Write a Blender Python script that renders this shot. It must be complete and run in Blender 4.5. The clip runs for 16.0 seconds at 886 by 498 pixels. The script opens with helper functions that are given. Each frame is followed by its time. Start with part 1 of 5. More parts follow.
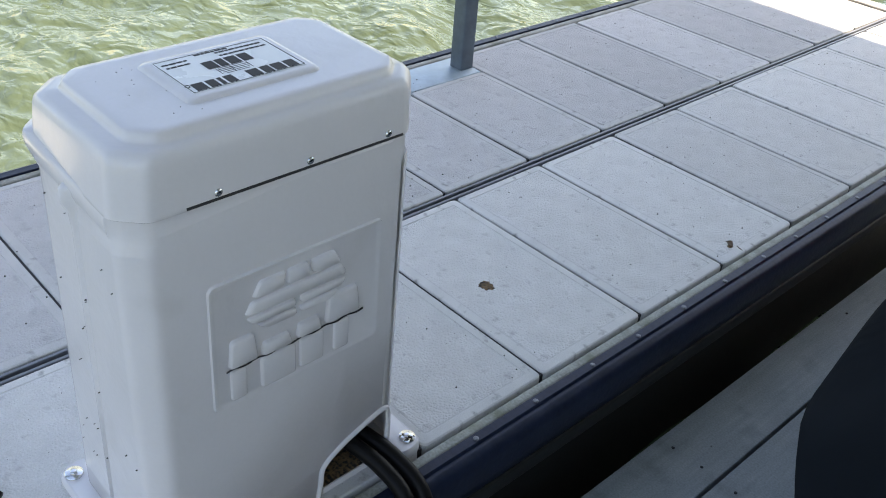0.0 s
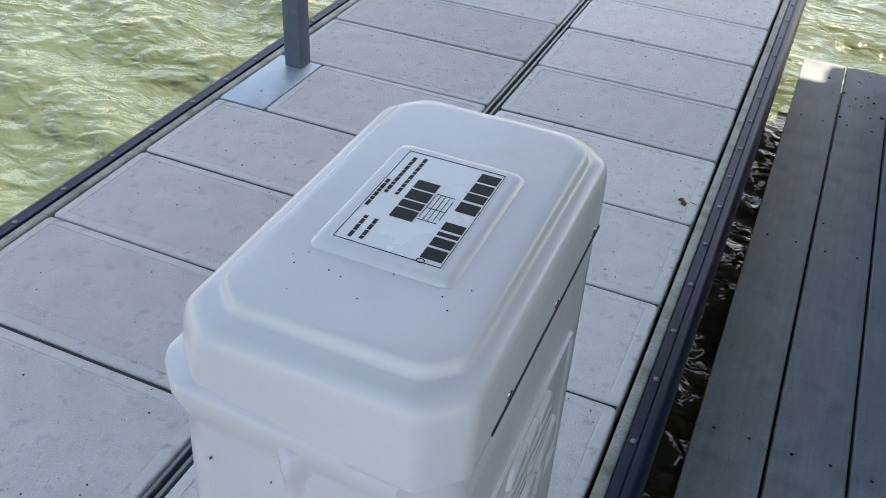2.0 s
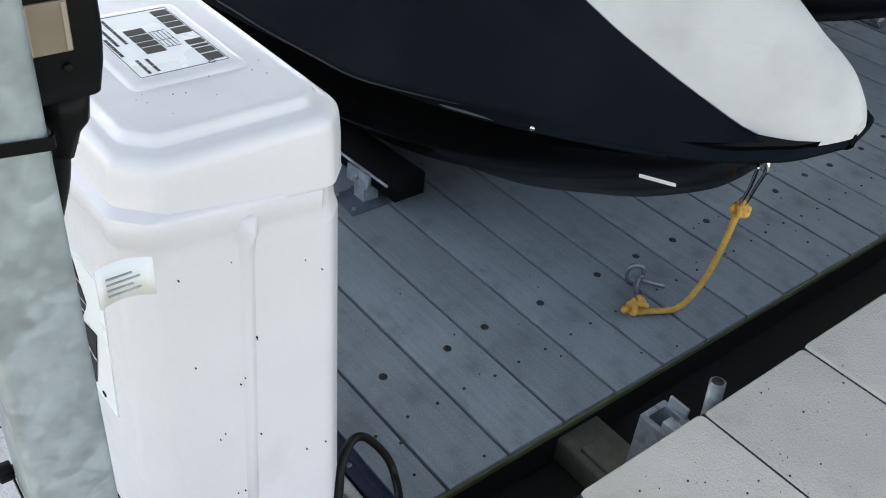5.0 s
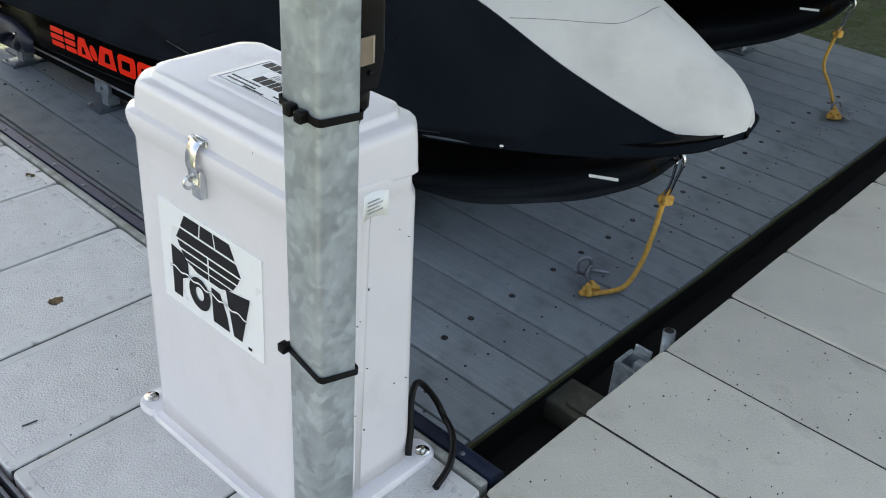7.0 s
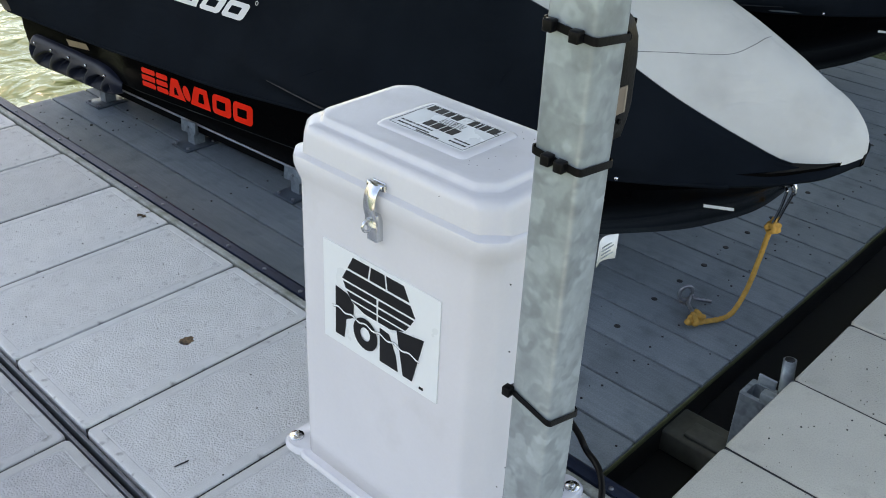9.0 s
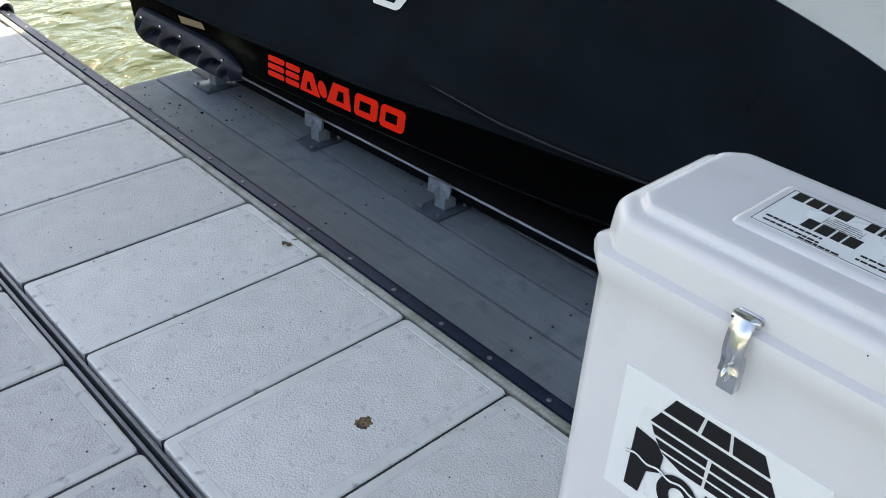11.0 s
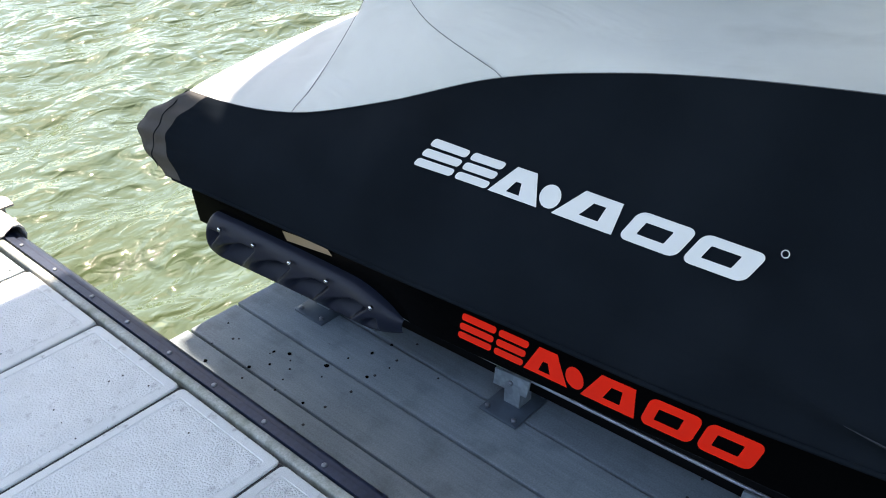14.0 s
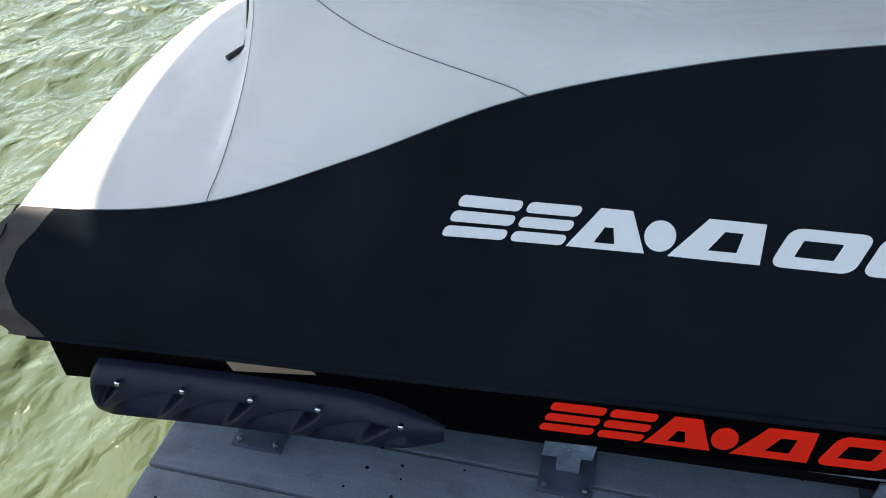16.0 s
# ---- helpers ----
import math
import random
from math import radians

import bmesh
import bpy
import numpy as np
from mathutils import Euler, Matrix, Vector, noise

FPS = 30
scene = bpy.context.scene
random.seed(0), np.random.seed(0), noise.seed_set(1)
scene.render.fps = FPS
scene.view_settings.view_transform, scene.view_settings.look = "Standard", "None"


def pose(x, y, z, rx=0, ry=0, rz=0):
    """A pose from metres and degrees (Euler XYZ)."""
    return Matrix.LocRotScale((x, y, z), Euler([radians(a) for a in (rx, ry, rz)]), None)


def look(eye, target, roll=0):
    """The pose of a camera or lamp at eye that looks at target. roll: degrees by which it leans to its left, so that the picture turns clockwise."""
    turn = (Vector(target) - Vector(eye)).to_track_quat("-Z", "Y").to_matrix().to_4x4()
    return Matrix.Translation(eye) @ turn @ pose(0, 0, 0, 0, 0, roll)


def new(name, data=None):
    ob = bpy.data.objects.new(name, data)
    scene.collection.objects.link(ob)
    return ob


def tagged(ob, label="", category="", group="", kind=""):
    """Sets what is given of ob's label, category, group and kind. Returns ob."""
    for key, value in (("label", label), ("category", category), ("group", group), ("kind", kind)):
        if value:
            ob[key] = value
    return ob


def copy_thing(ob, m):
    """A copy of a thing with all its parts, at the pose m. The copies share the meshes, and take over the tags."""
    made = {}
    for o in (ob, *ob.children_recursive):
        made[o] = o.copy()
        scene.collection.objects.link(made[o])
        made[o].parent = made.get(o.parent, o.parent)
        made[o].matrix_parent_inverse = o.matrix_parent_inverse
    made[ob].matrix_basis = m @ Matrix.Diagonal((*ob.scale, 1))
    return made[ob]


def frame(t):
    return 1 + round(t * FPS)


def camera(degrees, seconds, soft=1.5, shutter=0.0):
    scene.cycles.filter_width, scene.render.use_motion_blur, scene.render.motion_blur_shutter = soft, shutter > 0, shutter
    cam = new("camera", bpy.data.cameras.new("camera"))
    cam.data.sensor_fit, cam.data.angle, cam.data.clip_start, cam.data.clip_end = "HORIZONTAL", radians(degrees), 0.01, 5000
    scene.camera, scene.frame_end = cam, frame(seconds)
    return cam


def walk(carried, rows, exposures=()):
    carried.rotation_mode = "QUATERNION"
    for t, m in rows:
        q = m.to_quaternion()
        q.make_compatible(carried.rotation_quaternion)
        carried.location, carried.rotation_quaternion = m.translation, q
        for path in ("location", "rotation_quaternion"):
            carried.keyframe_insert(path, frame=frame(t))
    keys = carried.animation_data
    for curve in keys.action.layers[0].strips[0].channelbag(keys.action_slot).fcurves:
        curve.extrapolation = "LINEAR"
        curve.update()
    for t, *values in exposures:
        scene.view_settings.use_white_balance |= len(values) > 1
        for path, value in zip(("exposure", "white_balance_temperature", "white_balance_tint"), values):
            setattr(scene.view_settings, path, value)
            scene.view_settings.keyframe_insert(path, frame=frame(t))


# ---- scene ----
cam = camera(51.4, 16.0, soft=1.0)
PATH = [
    (0, (0.784, -1.08, 1.145), (-0.391, 0.097, 0.033), 4.9),
    (0.5, (0.611, -1.077, 1.128), (-0.522, 0.133, 0.009), 3.6),
    (1, (0.449, -1.109, 1.146), (-0.564, 0.177, -0.003), 3.4),
    (1.5, (0.266, -1.143, 1.149), (-0.54, 0.262, -0.025), 3.5),
    (2, (0.121, -1.15, 1.139), (-0.477, 0.341, -0.053), 3.4),
    (2.5, (-0.042, -1.161, 1.157), (-0.335, 0.396, -0.065), 4.5),
    (3, (-0.185, -1.197, 1.158), (-0.13, 0.385, -0.065), 7.9),
    (3.5, (-0.311, -1.238, 1.176), (0.172, 0.253, -0.068), 7.5),
    (4, (-0.353, -1.254, 1.147), (0.41, 0.124, -0.086), 8.5),
    (4.5, (-0.42, -1.359, 1.143), (0.547, -0.085, -0.059), 8.0),
    (5, (-0.502, -1.441, 1.134), (0.57, -0.248, -0.061), 6.2),
    (7.5, (-1.064, -1.596, 1.264), (0.242, -0.47, 0.25), 3.7),
    (8, (-1.133, -1.571, 1.275), (0.18, -0.422, 0.297), 2.9),
    (10.5, (-1.052, -1.029, 1.206), (0.126, 0.155, 0.105), 2.6),
    (11, (-1.042, -0.851, 1.199), (0.133, 0.339, 0.101), 3.6),
    (11.5, (-0.998, -0.647, 1.163), (0.166, 0.578, 0.093), 4.2),
    (12, (-0.944, -0.436, 1.147), (0.213, 0.827, 0.113), 4.8),
    (12.5, (-0.882, -0.191, 1.165), (0.272, 1.075, 0.132), 4.1),
    (13, (-0.83, 0.059, 1.167), (0.347, 1.3, 0.131), 3.2),
    (13.5, (-0.782, 0.298, 1.204), (0.434, 1.478, 0.141), 2.0),
    (14, (-0.702, 0.537, 1.216), (0.565, 1.641, 0.132), 0.6),
    (14.5, (-0.661, 0.769, 1.223), (0.702, 1.768, 0.154), 1.4),
    (15, (-0.689, 0.973, 1.215), (0.789, 1.818, 0.166), 2.7),
    (15.5, (-0.642, 1.238, 1.185), (0.884, 1.876, 0.06), 0.8),
    (16, (-0.58, 1.401, 1.158), (0.977, 1.793, -0.034), -0.2),
]
EXPOSURES = [(0.0, 1.66, 8100, 14), (0.5, 1.58, 8050, 14), (1.5, 1.55, 8000, 14), (3.5, 1.6, 8100, 14), (4.5, 2.08, 9000, 15), (5.0, 2.2, 9600, 16), (7.5, 1.80, 9200, 15), (8.0, 1.78, 9000, 15), (10.5, 1.78, 8700, 14), (11.5, 1.90, 8500, 14), (12.5, 2.08, 8100, 13), (13.5, 2.02, 7600, 13), (15.0, 1.76, 7300, 13), (16.0, 1.72, 7350, 13)]
walk(cam, [(t, look(eye, target, roll)) for t, eye, target, roll in PATH], EXPOSURES)

# ---- world and sun ----
world = bpy.data.worlds.new("sky")
scene.world = world
world.use_nodes = True
wn, wl = world.node_tree.nodes, world.node_tree.links
sky = wn.new("ShaderNodeTexSky")
sky.sky_type, sky.sun_disc = "NISHITA", False
SUN_DIR = Vector((0.18, 0.50, 1.0)).normalized()
sky.sun_elevation = math.asin(SUN_DIR.z)
sky.sun_rotation = math.atan2(SUN_DIR.x, SUN_DIR.y)
wl.new(sky.outputs[0], wn["Background"].inputs[0])
wn["Background"].inputs[1].default_value = 0.15
sun = new("sun", bpy.data.lights.new("sun", "SUN"))
sun.data.energy, sun.data.angle, sun.data.color = 4.0, radians(0.6), (1.0, 0.95, 0.88)
sun.matrix_world = look(SUN_DIR * 20, (0, 0, 0))


# ---- materials ----
def mat(name, color, rough=0.5, metal=0.0, vary=0.15, scale=6.0, fine=120.0, bump=0.15, per_object=0.0, spec=0.5, dirt=None, dirt_at=0.62, dirt_scale=9.0, dirt_w=0.32, dist=0.002, coat=0.0, grain=0.4):
    """A surface with broad and fine variation, relief and, where given, stains."""
    m = bpy.data.materials.new(name)
    m.use_nodes = True
    n, l = m.node_tree.nodes, m.node_tree.links
    b = n["Principled BSDF"]
    co = n.new("ShaderNodeTexCoord")
    big, small = n.new("ShaderNodeTexNoise"), n.new("ShaderNodeTexNoise")
    big.inputs["Scale"].default_value, small.inputs["Scale"].default_value = scale, fine
    big.inputs["Detail"].default_value, small.inputs["Detail"].default_value = 6, 4
    for t in (big, small):
        l.new(co.outputs["Object"], t.inputs["Vector"])
    mix = n.new("ShaderNodeMix")
    mix.data_type = "RGBA"
    mix.inputs["A"].default_value = (*[c * (1 - vary) for c in color], 1)
    mix.inputs["B"].default_value = (*[min(1, c * (1 + vary)) for c in color], 1)
    add = n.new("ShaderNodeMath")
    add.operation = "MULTIPLY_ADD"
    l.new(small.outputs[0], add.inputs[0])
    add.inputs[1].default_value = grain
    sub = n.new("ShaderNodeMath")
    sub.operation = "MULTIPLY_ADD"
    l.new(big.outputs[0], sub.inputs[0])
    sub.inputs[1].default_value, sub.inputs[2].default_value = 1.4, -0.2 - grain / 2
    l.new(sub.outputs[0], add.inputs[2])
    l.new(add.outputs[0], mix.inputs["Factor"])
    out = mix.outputs["Result"]
    if per_object:
        info, hsv, mul = n.new("ShaderNodeObjectInfo"), n.new("ShaderNodeHueSaturation"), n.new("ShaderNodeMath")
        mul.operation = "MULTIPLY_ADD"
        l.new(info.outputs["Random"], mul.inputs[0])
        mul.inputs[1].default_value, mul.inputs[2].default_value = 2 * per_object, 1 - per_object
        l.new(mul.outputs[0], hsv.inputs["Value"])
        l.new(out, hsv.inputs["Color"])
        out = hsv.outputs[0]
    if dirt:
        spots, ramp, mx = n.new("ShaderNodeTexNoise"), n.new("ShaderNodeValToRGB"), n.new("ShaderNodeMix")
        spots.inputs["Scale"].default_value, spots.inputs["Detail"].default_value = dirt_scale, 8
        l.new(co.outputs["Object"], spots.inputs["Vector"])
        ramp.color_ramp.elements[0].position, ramp.color_ramp.elements[1].position = dirt_at, dirt_at + dirt_w
        l.new(spots.outputs[0], ramp.inputs[0])
        mx.data_type = "RGBA"
        l.new(ramp.outputs[0], mx.inputs["Factor"])
        l.new(out, mx.inputs["A"])
        mx.inputs["B"].default_value = (*dirt, 1)
        out = mx.outputs["Result"]
    l.new(out, b.inputs["Base Color"])
    b.inputs["Metallic"].default_value = metal
    b.inputs["Specular IOR Level"].default_value = spec
    b.inputs["Coat Weight"].default_value = coat
    b.inputs["Coat Roughness"].default_value = 0.05
    rr = n.new("ShaderNodeMapRange")
    rr.inputs["To Min"].default_value, rr.inputs["To Max"].default_value = max(0.02, rough - 0.08), min(1, rough + 0.08)
    l.new(big.outputs[0], rr.inputs["Value"])
    l.new(rr.outputs[0], b.inputs["Roughness"])
    if bump:
        bp = n.new("ShaderNodeBump")
        bp.inputs["Strength"].default_value, bp.inputs["Distance"].default_value = bump, dist
        l.new(small.outputs[0], bp.inputs["Height"])
        l.new(bp.outputs[0], b.inputs["Normal"])
    return m


def add_cells(m, scale, strength, dist):
    """Pebbled relief over a material."""
    n, l = m.node_tree.nodes, m.node_tree.links
    co, v, bp = n.new("ShaderNodeTexCoord"), n.new("ShaderNodeTexVoronoi"), n.new("ShaderNodeBump")
    v.inputs["Scale"].default_value = scale
    l.new(co.outputs["Object"], v.inputs["Vector"])
    bp.inputs["Strength"].default_value, bp.inputs["Distance"].default_value, bp.invert = strength, dist, True
    l.new(v.outputs[0], bp.inputs["Height"])
    b = n["Principled BSDF"]
    old = b.inputs["Normal"].links[0].from_socket
    l.new(old, bp.inputs["Normal"])
    l.new(bp.outputs[0], b.inputs["Normal"])


def add_waves(m, scale, strength, dist, stretch=(1, 1, 1)):
    """Soft creases or uneven moulding over a material."""
    n, l = m.node_tree.nodes, m.node_tree.links
    co, mp, t, bp = n.new("ShaderNodeTexCoord"), n.new("ShaderNodeMapping"), n.new("ShaderNodeTexNoise"), n.new("ShaderNodeBump")
    mp.inputs["Scale"].default_value = stretch
    t.inputs["Scale"].default_value, t.inputs["Detail"].default_value, t.inputs["Distortion"].default_value = scale, 3, 0.8
    l.new(co.outputs["Object"], mp.inputs["Vector"])
    l.new(mp.outputs[0], t.inputs["Vector"])
    bp.inputs["Strength"].default_value, bp.inputs["Distance"].default_value = strength, dist
    l.new(t.outputs[0], bp.inputs["Height"])
    b = n["Principled BSDF"]
    old = b.inputs["Normal"].links[0].from_socket
    l.new(old, bp.inputs["Normal"])
    l.new(bp.outputs[0], b.inputs["Normal"])


def add_spangle(m, scale, amount):
    """Angular patches of lighter and darker zinc."""
    n, l = m.node_tree.nodes, m.node_tree.links
    b = n["Principled BSDF"]
    co, v, sep, rng, hsv = n.new("ShaderNodeTexCoord"), n.new("ShaderNodeTexVoronoi"), n.new("ShaderNodeSeparateColor"), n.new("ShaderNodeMapRange"), n.new("ShaderNodeHueSaturation")
    warp, mixv = n.new("ShaderNodeTexNoise"), n.new("ShaderNodeMix")
    warp.inputs["Scale"].default_value = 30
    l.new(co.outputs["Object"], warp.inputs["Vector"])
    mixv.data_type = "VECTOR"
    mixv.inputs["Factor"].default_value = 0.06
    l.new(co.outputs["Object"], mixv.inputs["A"])
    l.new(warp.outputs["Color"], mixv.inputs["B"])
    v.feature = "SMOOTH_F1"
    v.inputs["Smoothness"].default_value = 0.8
    v.inputs["Scale"].default_value = scale
    l.new(mixv.outputs["Result"], v.inputs["Vector"])
    l.new(v.outputs["Color"], sep.inputs[0])
    rng.inputs["To Min"].default_value, rng.inputs["To Max"].default_value = 1 - amount, 1 + amount
    l.new(sep.outputs[0], rng.inputs["Value"])
    l.new(rng.outputs[0], hsv.inputs["Value"])
    old = b.inputs["Base Color"].links[0].from_socket
    l.new(old, hsv.inputs["Color"])
    l.new(hsv.outputs[0], b.inputs["Base Color"])


def add_streaks(m, stretch, scale, amount):
    """Lighter and darker drawn-out streaks along a plank."""
    n, l = m.node_tree.nodes, m.node_tree.links
    b = n["Principled BSDF"]
    geo, mp, t, rng, hsv = n.new("ShaderNodeNewGeometry"), n.new("ShaderNodeMapping"), n.new("ShaderNodeTexNoise"), n.new("ShaderNodeMapRange"), n.new("ShaderNodeHueSaturation")
    mp.inputs["Scale"].default_value = stretch
    l.new(geo.outputs["Position"], mp.inputs["Vector"])
    t.inputs["Scale"].default_value, t.inputs["Detail"].default_value, t.inputs["Roughness"].default_value = scale, 5, 0.7
    l.new(mp.outputs[0], t.inputs["Vector"])
    rng.inputs["From Min"].default_value, rng.inputs["From Max"].default_value = 0.3, 0.7
    rng.inputs["To Min"].default_value, rng.inputs["To Max"].default_value = 1 - amount, 1 + amount
    l.new(t.outputs[0], rng.inputs["Value"])
    l.new(rng.outputs[0], hsv.inputs["Value"])
    old = b.inputs["Base Color"].links[0].from_socket
    l.new(old, hsv.inputs["Color"])
    l.new(hsv.outputs[0], b.inputs["Base Color"])


M_PANEL = mat("panel_smooth", (0.555, 0.555, 0.545), 0.62, vary=0.12, scale=16, fine=420, bump=0.35, per_object=0.12, dirt=(0.24, 0.235, 0.23), dirt_at=0.60, dirt_scale=38, dirt_w=0.14, grain=1.5)
# Darker copies of the panel colours, used for the left row.
M_PANEL_DARK = mat("panel_dark_smooth", (0.465, 0.465, 0.457), 0.64, vary=0.13, scale=14, fine=420, bump=0.35, per_object=0.13, dirt=(0.24, 0.235, 0.23), dirt_at=0.58, dirt_scale=30, dirt_w=0.16, grain=1.4)
M_PEBBLE = mat("panel_pebbled", (0.575, 0.575, 0.566), 0.68, vary=0.12, scale=16, fine=380, bump=0.4, per_object=0.11, dirt=(0.37, 0.365, 0.365), dirt_at=0.59, dirt_scale=34, dirt_w=0.2, grain=1.6)
M_PEBBLE_DARK = mat("panel_dark_pebbled", (0.455, 0.455, 0.457), 0.7, vary=0.14, scale=14, fine=380, bump=0.4, per_object=0.13, dirt=(0.31, 0.305, 0.31), dirt_at=0.56, dirt_scale=26, dirt_w=0.22, grain=1.6)
add_cells(M_PEBBLE_DARK, 240, 0.8, 0.0024)
add_cells(M_PEBBLE, 240, 0.8, 0.0024)
M_TAN = mat("panel_tan_smooth", (0.47, 0.452, 0.39), 0.66, vary=0.14, scale=7, fine=300, bump=0.3, per_object=0.09, dirt=(0.25, 0.24, 0.20), dirt_at=0.58, dirt_scale=12, grain=1.3)
M_TANP = mat("panel_tan_pebbled", (0.47, 0.452, 0.39), 0.7, vary=0.15, scale=6, fine=350, bump=0.4, per_object=0.09, dirt=(0.27, 0.26, 0.22), dirt_at=0.58, dirt_scale=10, grain=1.3)
add_cells(M_TANP, 200, 0.6, 0.0022)
M_RUBBER = mat("bumper_vinyl", (0.013, 0.020, 0.041), 0.36, vary=0.35, scale=9, fine=90, bump=0.25, spec=0.22, dirt=(0.028, 0.036, 0.052), dirt_at=0.58, dirt_scale=30, grain=1.2)
M_TRIM = mat("trim_weathered", (0.30, 0.305, 0.275), 0.6, vary=0.35, scale=22, fine=200, bump=0.4, dirt=(0.09, 0.10, 0.05), dirt_at=0.50, dirt_scale=16, grain=1.5)
M_STRIPE = mat("algae_beam", (0.125, 0.135, 0.06), 0.7, vary=0.35, scale=10, fine=120, bump=0.3, dirt=(0.04, 0.045, 0.02), dirt_at=0.52)
M_FLOAT = mat("dark_float", (0.012, 0.013, 0.012), 0.6, vary=0.3, scale=7, fine=60, bump=0.3)
M_SLOT = mat("gutter_rail", (0.17, 0.18, 0.20), 0.45, metal=0.6, vary=0.25, scale=14, fine=140, bump=0.2)
M_BOARD = mat("composite_board", (0.215, 0.250, 0.270), 0.6, vary=0.2, scale=6, fine=240, bump=0.4, per_object=0.10, spec=0.2, dirt=(0.120, 0.141, 0.152), dirt_at=0.54, dirt_scale=11, grain=1.7)
add_streaks(M_BOARD, (1.0, 0.06, 1.0), 95, 0.10)
M_PLUG = mat("dark_plug", (0.02, 0.02, 0.022), 0.7, vary=0.4)
M_GALV = mat("galvanised", (0.31, 0.355, 0.375), 0.40, metal=0.35, vary=0.30, scale=30, fine=90, bump=0.12)
add_spangle(M_GALV, 58, 0.24)
M_BLUE = mat("blue_grey_steel", (0.10, 0.128, 0.155), 0.42, metal=0.3, vary=0.25, scale=30, fine=90, bump=0.12)
M_PLATE = mat("pale_blue_plate", (0.36, 0.44, 0.49), 0.45, metal=0.3, vary=0.2, scale=20, fine=90, bump=0.12)
M_STEEL = mat("steel_bright", (0.62, 0.64, 0.66), 0.22, metal=1.0, vary=0.12, scale=40, bump=0.05)
M_WHITE = mat("white_poly", (0.65, 0.638, 0.655), 0.21, vary=0.05, scale=5, fine=160, bump=0.14, dist=0.0008, dirt=(0.54, 0.525, 0.52), dirt_at=0.58, dirt_scale=7)
M_PAPER = mat("label_paper", (0.74, 0.76, 0.76), 0.28, vary=0.03, bump=0.05)
M_INK = mat("ink_black", (0.012, 0.012, 0.014), 0.5, vary=0.2, bump=0.05, spec=0.15)
M_SPECK = mat("dirt_speck", (0.03, 0.028, 0.025), 0.8, vary=0.4)
M_COVER = mat("cover_black", (0.0070, 0.0096, 0.0130), 0.8, vary=0.3, scale=5, fine=700, bump=0.25, spec=0.01, dist=0.0006, dirt=(0.0105, 0.0135, 0.0175), dirt_at=0.5, dirt_scale=4)
M_GREY = mat("cover_grey", (0.575, 0.572, 0.545), 0.7, vary=0.10, scale=5, fine=700, bump=0.2, spec=0.3, dist=0.0006, dirt=(0.41, 0.405, 0.385), dirt_at=0.55, dirt_scale=5)
M_HULL = mat("hull_gloss_black", (0.0015, 0.0016, 0.0018), 0.2, vary=0.2, bump=0.02, spec=0.012)
M_SPON = mat("sponson_plastic", (0.0095, 0.0125, 0.024), 0.46, vary=0.25, fine=300, bump=0.2, spec=0.24)
M_RED = mat("decal_red", (0.86, 0.022, 0.008), 0.35, vary=0.05, bump=0.02, spec=0.2)
add_waves(M_GREY, 6, 0.85, 0.016, (1, 0.5, 1.4))
add_waves(M_COVER, 5, 0.6, 0.015, (1, 0.5, 1.5))
add_waves(M_WHITE, 14, 0.25, 0.004)
# Brown grey puts the sun on the black cover's tail into the colour.
M_FLAP = mat("sunlit_tail_flap", (0.042, 0.038, 0.036), 0.6, vary=0.3, scale=12, fine=300, bump=0.25, spec=0.3)
M_WDEC = mat("decal_white", (0.64, 0.635, 0.62), 0.55, vary=0.06, fine=500, bump=0.1, spec=0.3)
M_PIPE = mat("seam_thread", (0.12, 0.122, 0.126), 0.8, vary=0.3)
M_BUNK = mat("bunk_carpet", (0.006, 0.006, 0.0065), 0.95, vary=0.4, fine=400, bump=0.5, spec=0.08)
M_ALU = mat("aluminium_edge", (0.52, 0.54, 0.57), 0.4, metal=0.3, vary=0.15, scale=20, bump=0.1)
M_ROPE = mat("yellow_rope", (0.64, 0.345, 0.075), 0.85, vary=0.3, scale=60, fine=420, bump=0.6)
M_BLACK = mat("black_plastic", (0.005, 0.005, 0.0055), 0.34, vary=0.25, fine=260, bump=0.15, spec=0.09)
M_CABLE = mat("black_cable", (0.006, 0.006, 0.0065), 0.45, vary=0.2, spec=0.15)
M_RATING = mat("rating_foil", (0.20, 0.155, 0.12), 0.35, metal=0.2, vary=0.2, scale=40)
M_BOLT = mat("dull_zinc_bolt", (0.30, 0.31, 0.33), 0.4, metal=0.8, vary=0.25, scale=60)
M_TAG = mat("silver_tag", (0.34, 0.29, 0.235), 0.35, metal=0.2, vary=0.2, scale=40)
M_LEAF = mat("brown_leaf", (0.10, 0.062, 0.035), 0.8, vary=0.6, scale=120)
M_STAIN = mat("rust_stain", (0.16, 0.10, 0.05), 0.9, vary=0.7, scale=90, fine=260, bump=0.6, dirt=(0.02, 0.015, 0.012), dirt_at=0.45, dirt_scale=150, dirt_w=0.15)
M_ROOF = mat("roof_metal", (0.52, 0.53, 0.54), 0.5, metal=0.1, vary=0.1, scale=2)
M_ARM = mat("weathered_beam", (0.13, 0.13, 0.105), 0.7, vary=0.35, scale=14, fine=120, bump=0.4, dirt=(0.05, 0.05, 0.03), dirt_at=0.5)
# The bumper vinyl at the dock's end, its sunlit tan painted in.
M_ROLL = mat("sunlit_bumper_roll", (0.36, 0.33, 0.30), 0.5, vary=0.25, scale=12, fine=200, bump=0.25, spec=0.35, dirt=(0.18, 0.16, 0.14), dirt_at=0.6, dirt_scale=16)
